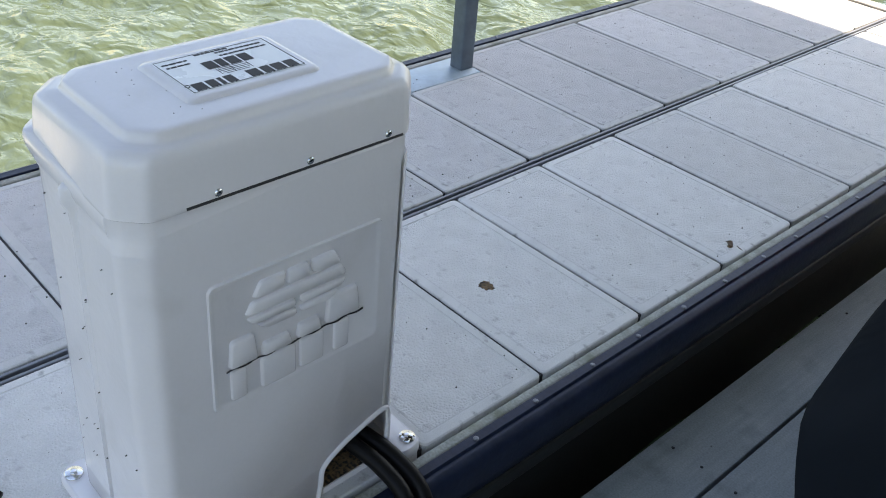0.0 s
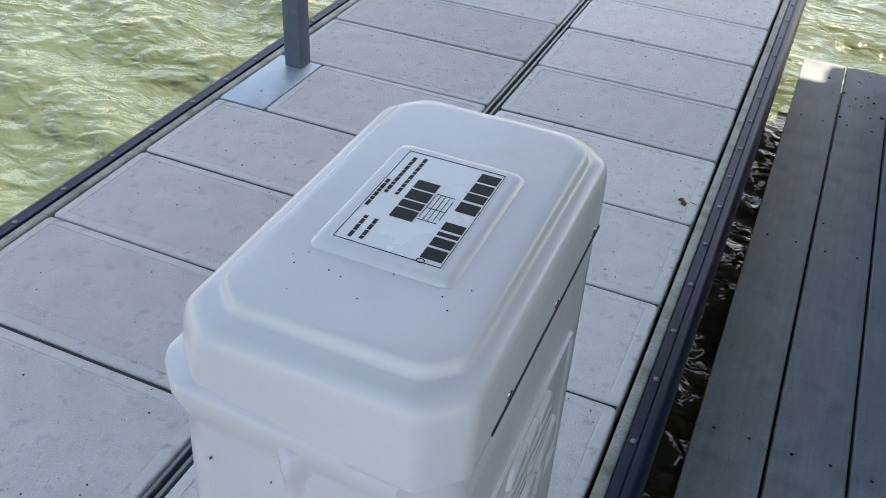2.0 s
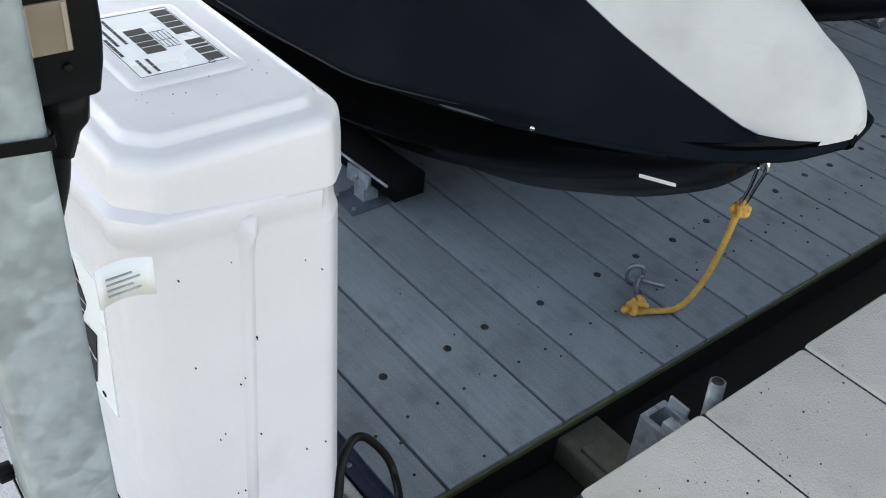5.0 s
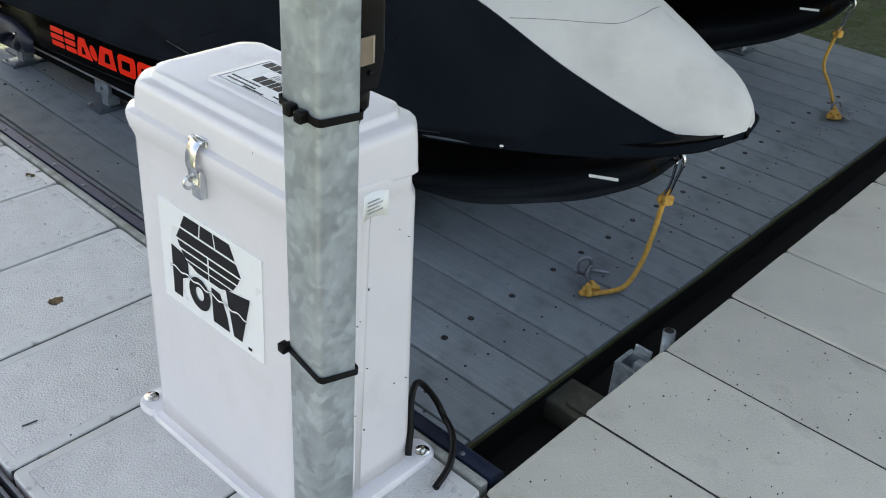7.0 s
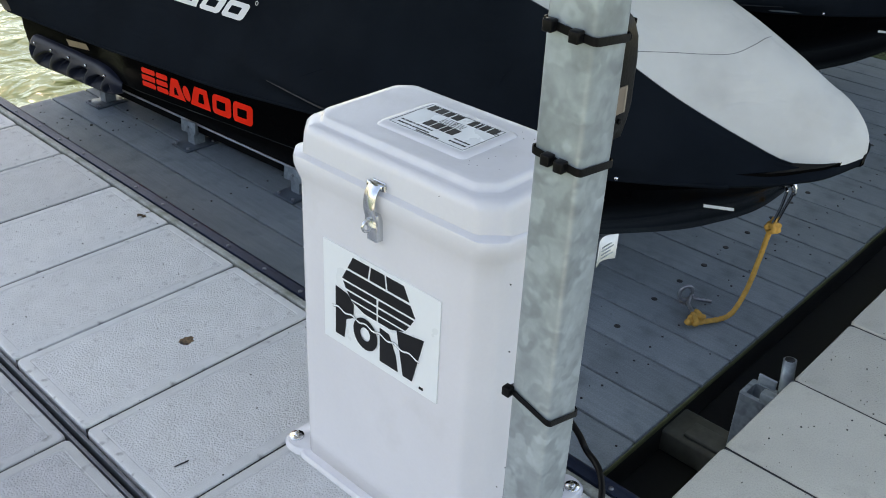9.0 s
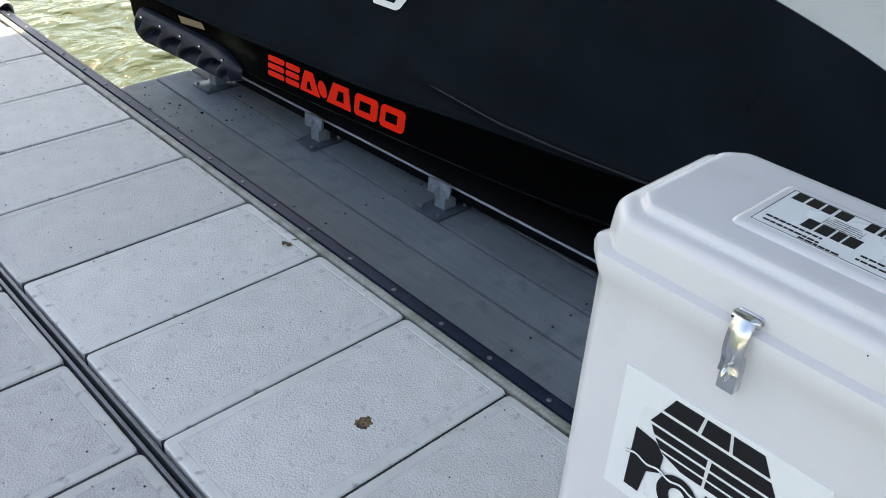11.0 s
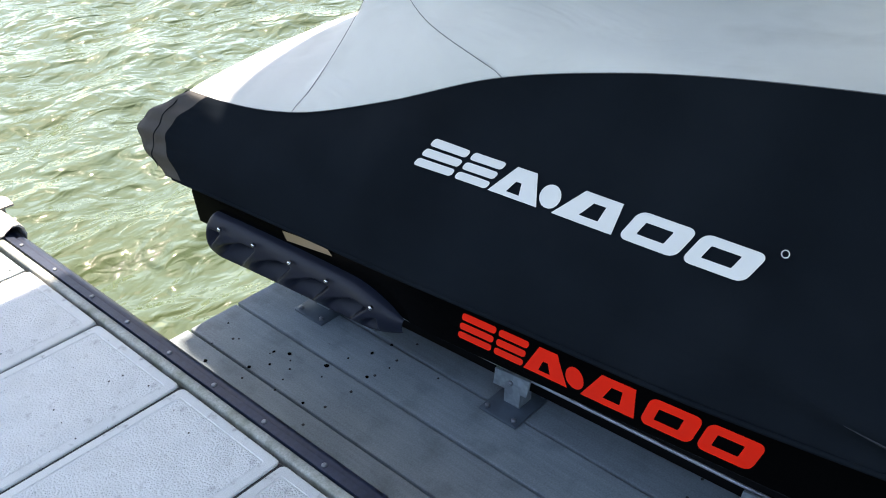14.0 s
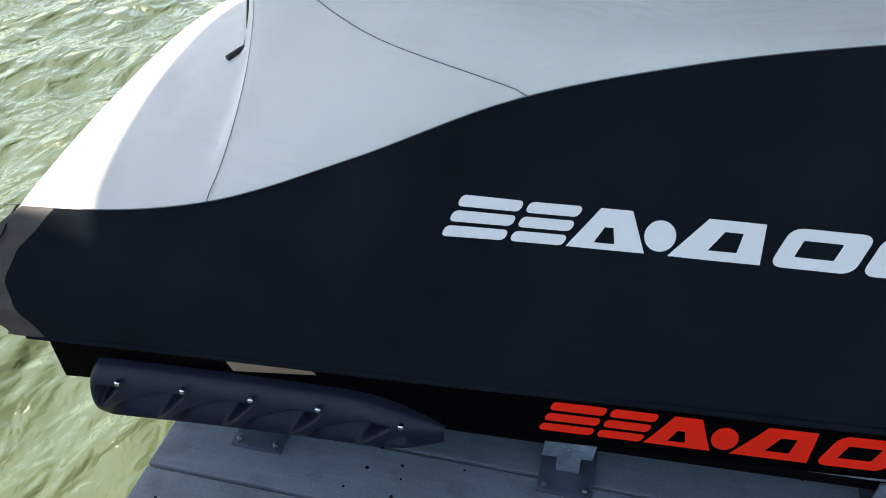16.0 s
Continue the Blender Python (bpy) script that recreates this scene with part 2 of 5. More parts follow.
# Lighter than the cover, so the rub rail's highlight is painted in.
M_RIDGE = mat("rail_highlight", (0.021, 0.024, 0.031), 0.5, vary=0.3, scale=20, fine=500, bump=0.15, spec=0.22)
M_BRONZE = mat("bronze_decal", (0.34, 0.25, 0.17), 0.3, metal=0.4, vary=0.1)


def water_mat():
    m = bpy.data.materials.new("lake_water")
    m.use_nodes = True
    n, l = m.node_tree.nodes, m.node_tree.links
    b = n["Principled BSDF"]
    b.inputs["Roughness"].default_value, b.inputs["IOR"].default_value = 0.04, 1.33
    co, mp = n.new("ShaderNodeTexCoord"), n.new("ShaderNodeMapping")
    mp.inputs["Rotation"].default_value = (0, 0, radians(25))
    mp.inputs["Scale"].default_value = (1.0, 1.5, 1.0)
    l.new(co.outputs["Object"], mp.inputs["Vector"])
    tint = n.new("ShaderNodeTexNoise")
    tint.inputs["Scale"].default_value, tint.inputs["Detail"].default_value = 1.3, 4
    l.new(mp.outputs[0], tint.inputs["Vector"])
    mix = n.new("ShaderNodeMix")
    mix.data_type = "RGBA"
    mix.inputs["A"].default_value, mix.inputs["B"].default_value = (0.056, 0.073, 0.027, 1), (0.072, 0.104, 0.070, 1)
    l.new(tint.outputs[0], mix.inputs["Factor"])
    l.new(mix.outputs["Result"], b.inputs["Base Color"])
    last = None
    for scale, dist, detail in ((4.0, 0.060, 1), (9.0, 0.020, 1), (24.0, 0.0035, 1)):
        t, bp = n.new("ShaderNodeTexNoise"), n.new("ShaderNodeBump")
        t.inputs["Scale"].default_value, t.inputs["Detail"].default_value, t.inputs["Roughness"].default_value = scale, detail, 0.5
        t.inputs["Distortion"].default_value = 0.9
        l.new(mp.outputs[0], t.inputs["Vector"])
        bp.inputs["Strength"].default_value, bp.inputs["Distance"].default_value = 0.9, dist
        l.new(t.outputs[0], bp.inputs["Height"])
        if last:
            l.new(last, bp.inputs["Normal"])
        last = bp.outputs[0]
    l.new(last, b.inputs["Normal"])
    return m


M_WATER = water_mat()


# ---- builders ----
def thing(name, at, label, category, group="", kind=""):
    ob = new(name)
    ob.location = at
    ob.empty_display_size = 0.05
    return tagged(ob, label, category, group, kind)


def root_at(ob):
    while ob.parent:
        ob = ob.parent
    return Vector(ob.location)


def part(name, bm, material, parent, label="", smooth=True, kind=""):
    """Link a bmesh, built in world metres, as one mesh object under parent."""
    me = bpy.data.meshes.new(name)
    if parent is not None:
        bmesh.ops.translate(bm, verts=bm.verts, vec=-root_at(parent))
    bm.to_mesh(me)
    bm.free()
    me.materials.append(material)
    if smooth:
        me.shade_smooth()
    ob = new(name, me)
    if parent is not None:
        ob.parent = parent
    return tagged(ob, label, kind=kind)


def autosmooth(ob, deg=35):
    ob.data.set_sharp_from_angle(angle=radians(deg))
    return ob


def box(x0, x1, y0, y1, z0, z1, bevel=0.0, seg=2, bm=None):
    bm = bm or bmesh.new()
    made = bmesh.ops.create_cube(bm, size=1.0)["verts"]
    for v in made:
        v.co = Vector(((x0 + x1) / 2 + v.co.x * (x1 - x0), (y0 + y1) / 2 + v.co.y * (y1 - y0), (z0 + z1) / 2 + v.co.z * (z1 - z0)))
    if bevel:
        edges = list({e for v in made for e in v.link_edges})
        bmesh.ops.bevel(bm, geom=edges, offset=bevel, segments=seg, profile=0.5, affect="EDGES")
    return bm


def loft(rings, cap0=False, cap1=False, closed=True, bm=None):
    """Skin a list of rings that have equal counts of points."""
    bm = bm or bmesh.new()
    rows = [[bm.verts.new(p) for p in r] for r in rings]
    n = len(rows[0])
    for a, b in zip(rows, rows[1:]):
        for i in range(n if closed else n - 1):
            j = (i + 1) % n
            bm.faces.new((a[i], a[j], b[j], b[i]))
    if cap0:
        bm.faces.new(list(reversed(rows[0])))
    if cap1:
        bm.faces.new(rows[-1])
    return bm


def tube(points, r, seg=8, bm=None, cap=True):
    pts = [Vector(p) for p in points]
    rings, up = [], None
    for i, p in enumerate(pts):
        d = (pts[min(i + 1, len(pts) - 1)] - pts[max(i - 1, 0)]).normalized()
        if up is None:
            up = d.orthogonal().normalized()
        up = (up - d * up.dot(d)).normalized()
        side = d.cross(up)
        rr = r[i] if isinstance(r, (list, tuple)) else r
        rings.append([p + rr * (math.cos(a) * up + math.sin(a) * side) for a in [2 * math.pi * k / seg for k in range(seg)]])
    return loft(rings, cap, cap, True, bm)


def curve_points(ctrl, n=24):
    """A smooth line through control points."""
    c = [Vector(p) for p in ctrl]
    c = [2 * c[0] - c[1]] + c + [2 * c[-1] - c[-2]]
    out = []
    for i in range(1, len(c) - 2):
        for k in range(n):
            t = k / n
            p0, p1, p2, p3 = c[i - 1 : i + 3]
            out.append(0.5 * (2 * p1 + (p2 - p0) * t + (2 * p0 - 5 * p1 + 4 * p2 - p3) * t * t + (3 * p1 - p0 - 3 * p2 + p3) * t**3))
    return out + [c[-2]]


def disc(c, normal, r, h, seg=12, dome=0.0, bm=None):
    """A short pin with a slightly domed head on a surface."""
    c, nrm = Vector(c), Vector(normal).normalized()
    pts = [c - nrm * 0.001, c + nrm * h, c + nrm * (h + dome)]
    return tube(pts, [r, r, r * (0.55 if dome else 0.98)], seg, bm)


def round_rect(a, b, r, seg=4):
    """Half sizes a, b and corner radius r, as points in the plane."""
    out = []
    for cx, cy, s in ((a - r, b - r, 0), (-(a - r), b - r, 90), (-(a - r), -(b - r), 180), (a - r, -(b - r), 270)):
        for k in range(seg + 1):
            t = radians(s + 90 * k / seg)
            out.append((cx + r * math.cos(t), cy + r * math.sin(t)))
    return out


def cham_rect(a, b, c):
    """A rectangle of half sizes a, b with cut corners of c."""
    out = []
    for sx, sy, flip in ((1, 1, 0), (-1, 1, 1), (-1, -1, 0), (1, -1, 1)):
        p, q = (sx * a, sy * (b - c)), (sx * (a - c), sy * b)
        out += [q, p] if flip else [p, q]
    return out


P = 0.3048

# ---- water and roof ----
def axis_steps(lo, hi, fine, far):
    inner = list(np.arange(lo, hi + 1e-6, fine))
    k, left, right = fine, [], []
    a, b = lo, hi
    while b < far:
        k *= 1.35
        a, b = a - k, b + k
        left.append(a)
        right.append(b)
    return np.array(left[::-1] + inner + right)


def waves(x, y):
    h = np.zeros_like(x)
    rng = np.random.RandomState(4)
    for k in range(24):
        ang, wl_, amp = rng.uniform(0.1, 2.5), rng.uniform(0.12, 0.70), 0.0
        amp = 0.0085 * wl_
        ph = rng.uniform(0, 6.28)
        h += amp * np.sin((x * math.cos(ang) + y * math.sin(ang)) * 2 * math.pi / wl_ + ph + 1.2 * np.sin(0.9 * x + 0.7 * y * (k % 3) + k))
    return h


def water():
    xs, ys = axis_steps(-4.5, 3.5, 0.024, 900), axis_steps(-2.0, 6.5, 0.024, 900)
    X, Y = np.meshgrid(xs, ys)
    near = np.clip(1.6 - np.hypot(X / 9, (Y - 2) / 9), 0, 1)
    Z = WATER_Z + waves(X, Y) * near
    n, m = len(xs), len(ys)
    idx = np.arange(n * m).reshape(m, n)
    faces = np.stack([idx[:-1, :-1], idx[:-1, 1:], idx[1:, 1:], idx[1:, :-1]], -1).reshape(-1, 4)
    me = bpy.data.meshes.new("water")
    me.from_pydata(np.stack([X, Y, Z], -1).reshape(-1, 3).tolist(), [], faces.tolist())
    me.materials.append(M_WATER)
    me.shade_smooth()
    tagged(new("water", me), "rippled murky green lake water round the docks", "water", kind="structure")


WATER_Z = -0.42
water()


def roof():
    # Roof out of view, inferred from the shade it casts.
    h, off = 2.6, (0.468, 1.30)
    # Edge steps place the sun patches; the reach to 15 cuts side light.
    top = [(-0.93, -1.6), (-0.93, 2.36 + off[1]), (0.07 + off[0], 2.36 + off[1]), (0.07 + off[0], 2.18 + off[1]), (0.275 + off[0], 2.18 + off[1]), (0.275 + off[0], 2.34 + off[1]), (0.40 + off[0], 2.34 + off[1]), (0.40 + off[0], 2.105 + off[1]), (15.0, 2.105 + off[1]), (15.0, -1.6)]
    bm = bmesh.new()
    rings = [[(x, y, h) for x, y in top], [(x, y, h + 0.12) for x, y in top]]
    loft(rings, True, True, bm=bm)
    bmesh.ops.recalc_face_normals(bm, faces=bm.faces)
    ob = part("ceiling", bm, M_ROOF, None, smooth=False)
    tagged(ob, "unseen pale metal roof over the boat slips, edge stepped for sun patches", "roof", kind="structure")


roof()

# plain dark wall added beyond the slips to darken and cut light there
bm = box(7.40, 7.55, -1.6, 3.2, -0.9, 2.6)
tagged(part("wall_east", bm, M_ARM, None, smooth=False), "plain dark wall added to cut light beyond the boat slips", "wall", kind="structure")


# ---- dock panels ----
def panel_mesh(name, a, b, smooth_m, pebble_m, plain=False):
    """A moulded deck panel of half sizes a, b: rounded rim, flat border, sunk pebbled field."""
    bm = bmesh.new()
    rings = []
    steps = [(0.0, -0.045), (0.0, -0.006), (0.001, -0.002), (0.004, 0.0)]
    if not plain:
        steps += [(0.021, 0.0003), (0.0221, -0.0010), (0.0234, -0.0011), (0.0255, -0.0003)]
    for inset, z in steps:
        rings.append([(x, y, z) for x, y in round_rect(a - inset, b - inset, max(0.012 - inset * 0.3, 0.004), 3)])
    loft(rings, False, False, bm=bm)
    bm.verts.ensure_lookup_table()
    n = len(rings[0])
    f = bm.faces.new(bm.verts[-n:])
    f.material_index = 1
    me = bpy.data.meshes.new(name)
    bm.to_mesh(me)
    bm.free()
    me.materials.append(smooth_m)
    me.materials.append(pebble_m)
    me.shade_smooth()
    me.set_sharp_from_angle(angle=radians(18))
    return me


def lay(parent, me, name, x, y, jitter=0.0015, z=0.0, turn=0.0):
    ob = new(name, me)
    ob.parent = parent
    base = root_at(parent)
    ob.matrix_basis = pose(x - base.x + random.uniform(-jitter, jitter), y - base.y + random.uniform(-jitter, jitter), z - base.z + random.uniform(-jitter, jitter), random.uniform(-0.15, 0.15), random.uniform(-0.15, 0.15), turn + random.uniform(-0.2, 0.2))
    return ob


def bumper_profile(sign, x):
    """Section of the vinyl edge strip: a flat flange and a drooping round nose."""
    return [(x + sign * u, w) for u, w in ((0.0, -0.004), (0.0, 0.002), (0.017, 0.002), (0.020, -0.003), (0.027, -0.001), (0.036, -0.004), (0.043, -0.012), (0.047, -0.026), (0.0485, -0.060), (0.046, -0.082), (0.040, -0.090), (0.022, -0.09), (0.012, -0.04))]


def main_dock():
    d = thing("dock", (-0.59, 0.9, 0), "floating dock walkway decked with pale grey moulded panels", "dock", kind="structure")
    y0, y1 = -0.90, 9 * P + 0.02
    # edge trims, gutter rails, beams, floats
    for sgn, x in ((1, 0.004), (-1, -1.240)):
        xa, xb = (x + 0.004, x + 0.026) if sgn > 0 else (x - 0.026, x - 0.004)
        part("edge_trim", box(xa, xb, y0, y1, -0.05, -0.001, 0.006, 3), M_TRIM, d)
        bm = loft([[(px, yy, pz) for px, pz in bumper_profile(sgn, x + sgn * 0.0275)] for yy in np.linspace(y0, y1, 16)], True, True)
        bmesh.ops.recalc_face_normals(bm, faces=bm.faces)
        autosmooth(part("bumper", bm, M_RUBBER, d, "black vinyl edge bumper"), 50)
        part("side_beam", box(min(x, x + sgn * 0.070), max(x, x + sgn * 0.070), y0, y1, -0.135, -0.097, 0.006), M_FLOAT, d)
        part("float", box(min(x - sgn * 0.12, x + sgn * 0.035), max(x - sgn * 0.12, x + sgn * 0.035), y0, y1, -0.60, -0.147, 0.01), M_FLOAT, d)
        screw = disc((0, 0, 0), (0, 0, 1), 0.0054, 0.0014, 12, 0.0014)
        me = bpy.data.meshes.new("screw")
        screw.to_mesh(me)
        screw.free()
        me.materials.append(M_SLOT)
        y = y0 + 0.07
        while y < y1:
            ob = new("screw", me)
            ob.parent = d
            ob.location = Vector((x + sgn * 0.038, y + random.uniform(-0.01, 0.01), 0.0022)) - Vector(d.location)
            y += 0.153
    for x in (-0.598, -0.581):
        part("gutter_rail", box(x - 0.0035, x + 0.0035, y0, y1, -0.05, -0.003, 0.001), M_SLOT, d)
    part("gutter_bed", box(-0.626, -0.556, y0, y1, -0.07, -0.045), M_FLOAT, d)
    part("deck_bed", box(-1.235, 0.0, y0, y1, -0.10, -0.072), M_FLOAT, d)
    return d


DOCK = main_dock()
LX0, LX1, RX0, RX1 = -1.236, -0.607, -0.571, 0.000
right = panel_mesh("dock_panel", (RX1 - RX0) / 2, P / 2 - 0.003, M_PANEL, M_PEBBLE)
left = panel_mesh("dock_panel", (LX1 - LX0) / 2, P / 2 - 0.003, M_PANEL_DARK, M_PEBBLE_DARK)
short = panel_mesh("dock_panel", 0.22, P / 2 - 0.003, M_PANEL, M_PEBBLE)
short_left = panel_mesh("dock_panel", 0.247, P / 2 - 0.003, M_PANEL_DARK, M_PEBBLE_DARK)
for k in range(-3, 9):
    y = (k + 0.5) * P
    if k == 8:
        lay(DOCK, short, "dock_panel", RX0 + 0.22, y)
    else:
        lay(DOCK, right, "dock_panel", (RX0 + RX1) / 2, y)
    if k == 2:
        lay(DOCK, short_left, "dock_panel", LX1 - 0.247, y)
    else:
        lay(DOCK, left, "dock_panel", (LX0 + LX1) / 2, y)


for k in range(-2, 9):
    for xa, xb in ((LX0 + 0.01, LX1 - 0.004), (RX0 + 0.004, RX1 - 0.004)):
        part("joint_grime", box(xa, xb, k * P - 0.0042, k * P + 0.0042, -0.04, -0.0045), M_PLUG, DOCK, smooth=False)


def cross_dock():
    d = thing("cross_dock", (0.6, -1.25, 0), "cross walkway decked with tan grey moulded panels", "dock", kind="structure")
    part("edge_trim", box(0.05, 4.6, -0.945, -0.915, -0.075, -0.010, 0.004), M_TRIM, d)
    part("float", box(-2.2, 4.6, -2.7, -0.96, -0.60, -0.08, 0.01), M_FLOAT, d)
    return d


CROSS = cross_dock()
tan = panel_mesh("dock_panel", P / 2 - 0.002, 0.29, M_TAN, M_TANP, True)
for row in range(3):
    for k in range(-7, 15):
        lay(CROSS, tan, "dock_panel", (k + 0.5) * P, -0.912 - 0.292 - row * 0.588)
        part("joint_grime", box(k * P - 0.004, k * P + 0.004, -0.912 - 0.58 - row * 0.588, -0.916 - row * 0.588, -0.04, -0.0045), M_PLUG, CROSS, smooth=False)


# ---- lift platform ----
def platform():
    d = thing("lift_platform", (1.9, 0.8, -0.26), "floating lift platform decked with grey composite boards", "platform", kind="structure")
    for x in (0.3, 1.0, 1.9, 2.7, 3.5):
        part("beam", box(x, x + 0.1, -0.62, 2.2, -0.40, PZ - 0.027, 0.004), M_FLOAT, d)
    part("float", box(0.22, 3.6, -0.60, 2.18, -0.55, -0.30, 0.02), M_FLOAT, d)
    # Black slab added in place of the deep shade over the gap's water.
    part("end_float", box(0.10, 3.7, -1.05, -0.61, -0.60, -0.375, 0.01), M_FLOAT, d, "black slab added as the shade in the walkway gap")
    part("end_beam", box(0.13, 3.7, PY0 + 0.012, PY0 + 0.05, -0.37, PZ - 0.028, 0.003), M_FLOAT, d)
    part("edge_grime", box(PX0 + 0.004, 3.74, PY0 - 0.003, PY0 + 0.006, PZ - 0.028, PZ - 0.010, 0.002), M_STRIPE, d)
    return d


PZ = -0.235
PY0, PY1, PX0, PB = -0.662, 2.245, 0.125, 0.1512
PLAT = platform()
bm = box(-PB / 2 + 0.0034, PB / 2 - 0.0034, PY0 - 0.79, PY1 - 0.79, -0.026, 0.0, 0.003, 2)
bd = bpy.data.meshes.new("deck_board")
bm.to_mesh(bd)
bm.free()
bd.materials.append(M_BOARD)
bd.shade_smooth()
bd.set_sharp_from_angle(angle=radians(15))
for k in range(24):
    ob = new("deck_board", bd)
    ob.parent = PLAT
    ob.location = Vector((PX0 + (k + 0.5) * PB, 0.79 + random.uniform(-0.003, 0.003), PZ + random.uniform(-0.0008, 0.0008))) - Vector(PLAT.location)


# ---- jet skis ----
CX = 1.06


def smooth_interp(x, xs, ys):
    """Monotone-free cubic through stations, for numpy arrays."""
    xs, ys = np.array(xs, float), np.array(ys, float)
    if xs[0] > xs[-1]:
        xs, ys = xs[::-1], ys[::-1]
    m = np.gradient(ys, xs)
    x = np.clip(x, xs[0], xs[-1])
    i = np.clip(np.searchsorted(xs, x) - 1, 0, len(xs) - 2)
    h = xs[i + 1] - xs[i]
    t = (x - xs[i]) / h
    return (2 * t**3 - 3 * t**2 + 1) * ys[i] + (t**3 - 2 * t**2 + t) * h * m[i] + (3 * t**2 - 2 * t**3) * ys[i + 1] + (t**3 - t**2) * h * m[i + 1]


def hem_w(y):
    return smooth_interp(y, (2.40, 2.06, 1.6, 1.0, 0.6, 0.2, -0.1, -0.3, -0.5, -0.63, -0.72, -0.77, -0.795), (0.695, 0.665, 0.640, 0.622, 0.60, 0.56, 0.50, 0.43, 0.335, 0.265, 0.19, 0.11, 0.0))


def hem_z(y):
    return smooth_interp(y, (2.40, 2.06, 1.6, 1.3, 1.0, 0.6, 0.2, -0.3, -0.63, -0.795), (0.125, 0.124, 0.136, 0.155, 0.172, 0.21, 0.235, 0.265, 0.305, 0.34))


def hull_w(y):
    """Half beam of the hull under the hem, drawn in towards the stern."""
    k = min(1.0, max(0.0, (float(y) - 1.55) / 0.3))
    return float(hem_w(y)) - 0.03 - 0.03 * k * k * (3 - 2 * k)


def mark_w(y):
    return smooth_interp(y, (2.40, 2.06, 1.85, 1.61, 1.35, 1.0, 0.6, 0.2, -0.13, -0.25, -0.43, -0.58, -0.655, -0.70, -0.75, -0.78, -0.795), (0.600, 0.525, 0.455, 0.392, 0.365, 0.36, 0.37, 0.38, 0.35, 0.30, 0.225, 0.158, 0.124, 0.116, 0.096, 0.060, 0.0))


def mark_z(y):
    return smooth_interp(y, (2.40, 2.25, 2.06, 1.85, 1.61, 1.35, 1.0, 0.6, 0.2, -0.13, -0.43, -0.58, -0.655, -0.72, -0.795), (0.324, 0.316, 0.336, 0.402, 0.502, 0.578, 0.651, 0.70, 0.68, 0.60, 0.435, 0.364, 0.334, 0.338, 0.352))


def crest_z(y):
    return smooth_interp(y, (2.40, 2.20, 2.15, 2.08, 1.95, 1.7, 1.55, 1.43, 1.29, 1.19, 1.0, 0.75, 0.5, 0.2, 0.0, -0.234, -0.4, -0.51, -0.655, -0.746, -0.795), (0.63, 0.645, 0.655, 0.675, 0.70, 0.69, 0.660, 0.652, 0.644, 0.640, 0.655, 0.74, 0.88, 0.86, 0.745, 0.665, 0.614, 0.573, 0.506, 0.453, 0.395))


def deck_z(y):
    """Crown of the low stern deck behind the seat hump."""
    return 0.378 + 0.30 * (2.40 - y)


def rail_z(y):
    return 0.285 + 0.07 * max(0.0, -y) - 0.03 * max(0.0, y - 0.4)


def rail_bump(y, z):
    """The rub rail that pushes the cover out along the forward flank."""
    amp = 0.085 * min(1.0, max(0.0, (0.95 - y) / 0.5)) * min(1.0, max(0.0, (y + 0.55) / 0.5))
    dz = z - rail_z(y)
    return amp * math.exp(-((dz / (0.065 if dz > 0 else 0.030)) ** 2))


def BULGE(y):
    return float(smooth_interp(y, (2.4, 1.7, 1.3, 1.0, -0.8), (0.045, 0.040, 0.020, 0.010, 0.014))) + 0.05 * max(0.0, (y - 2.15) / 0.25) ** 2


def side_point(y, s):
    """Cover's black flank: s from 0 at the hem to 1 at the grey panel; distance from the centre line and height."""
    w0, z0, w1, z1 = hem_w(y), hem_z(y), mark_w(y), mark_z(y)
    bulge = BULGE(y) * math.sin(math.pi * min(max(s, 0), 1)) * min(1.0, max(0.0, (w0 - w1) / 0.15))
    nw, nz = (z1 - z0), (w0 - w1)
    ln = math.hypot(nw, nz) or 1.0
    wr = 0.0035 * noise.noise((y * 2.2, s * 3.1, 1.7)) + 0.0012 * noise.noise((y * 9, s * 5, 4.2))
    fold = 0.004 * math.sin(s * 26 + 9 * y) * max(0, (y - 2.22) / 0.18) if y > 2.22 else 0.0
    off = bulge + wr + fold
    z = z0 + (z1 - z0) * s + nz / ln * off
    return w0 + (w1 - w0) * s + nw / ln * off + rail_bump(float(y), float(z)), z


def top_point(y, s):
    """Cover's grey top: s from 0 at the flank to 1 at the centre line."""
    w1, z1, zc = mark_w(y), mark_z(y), crest_z(y)
    rise = math.sin(s * math.pi / 2)
    wr = (0.006 * noise.noise((y * 3.0, s * 2.0, 7.7)) + 0.002 * noise.noise((y * 10, s * 7, 2.2))) * s
    hump = z1 + (zc - z1) * rise ** float(smooth_interp(y, (2.4, 2.2, 2.08, 1.95, 1.75, 1.5, 1.0, 0.5, 0.0, -0.8), (1.3, 1.25, 1.15, 0.95, 0.6, 0.5, 0.65, 0.8, 1.0, 0.8)))
    k = min(1.0, max(0.0, (2.110 + 0.085 * s - 0.045 * math.sin(math.pi * min(1.0, 1.25 * s)) - y) / 0.038))
    if k < 1.0:
        k = k * k * (3 - 2 * k)
        deck = z1 + max(0.0, deck_z(y) - z1) * rise ** 0.75
        hump = deck + (max(hump, deck) - deck) * k
    return w1 * (1 - s), hump + wr


def droop(y):
    """The rear deck of the cover hangs lower on the side away from the dock."""
    k = min(1.0, max(0.0, (y - 2.02) / 0.25))
    return 0.03 * k * k * (3 - 2 * k)


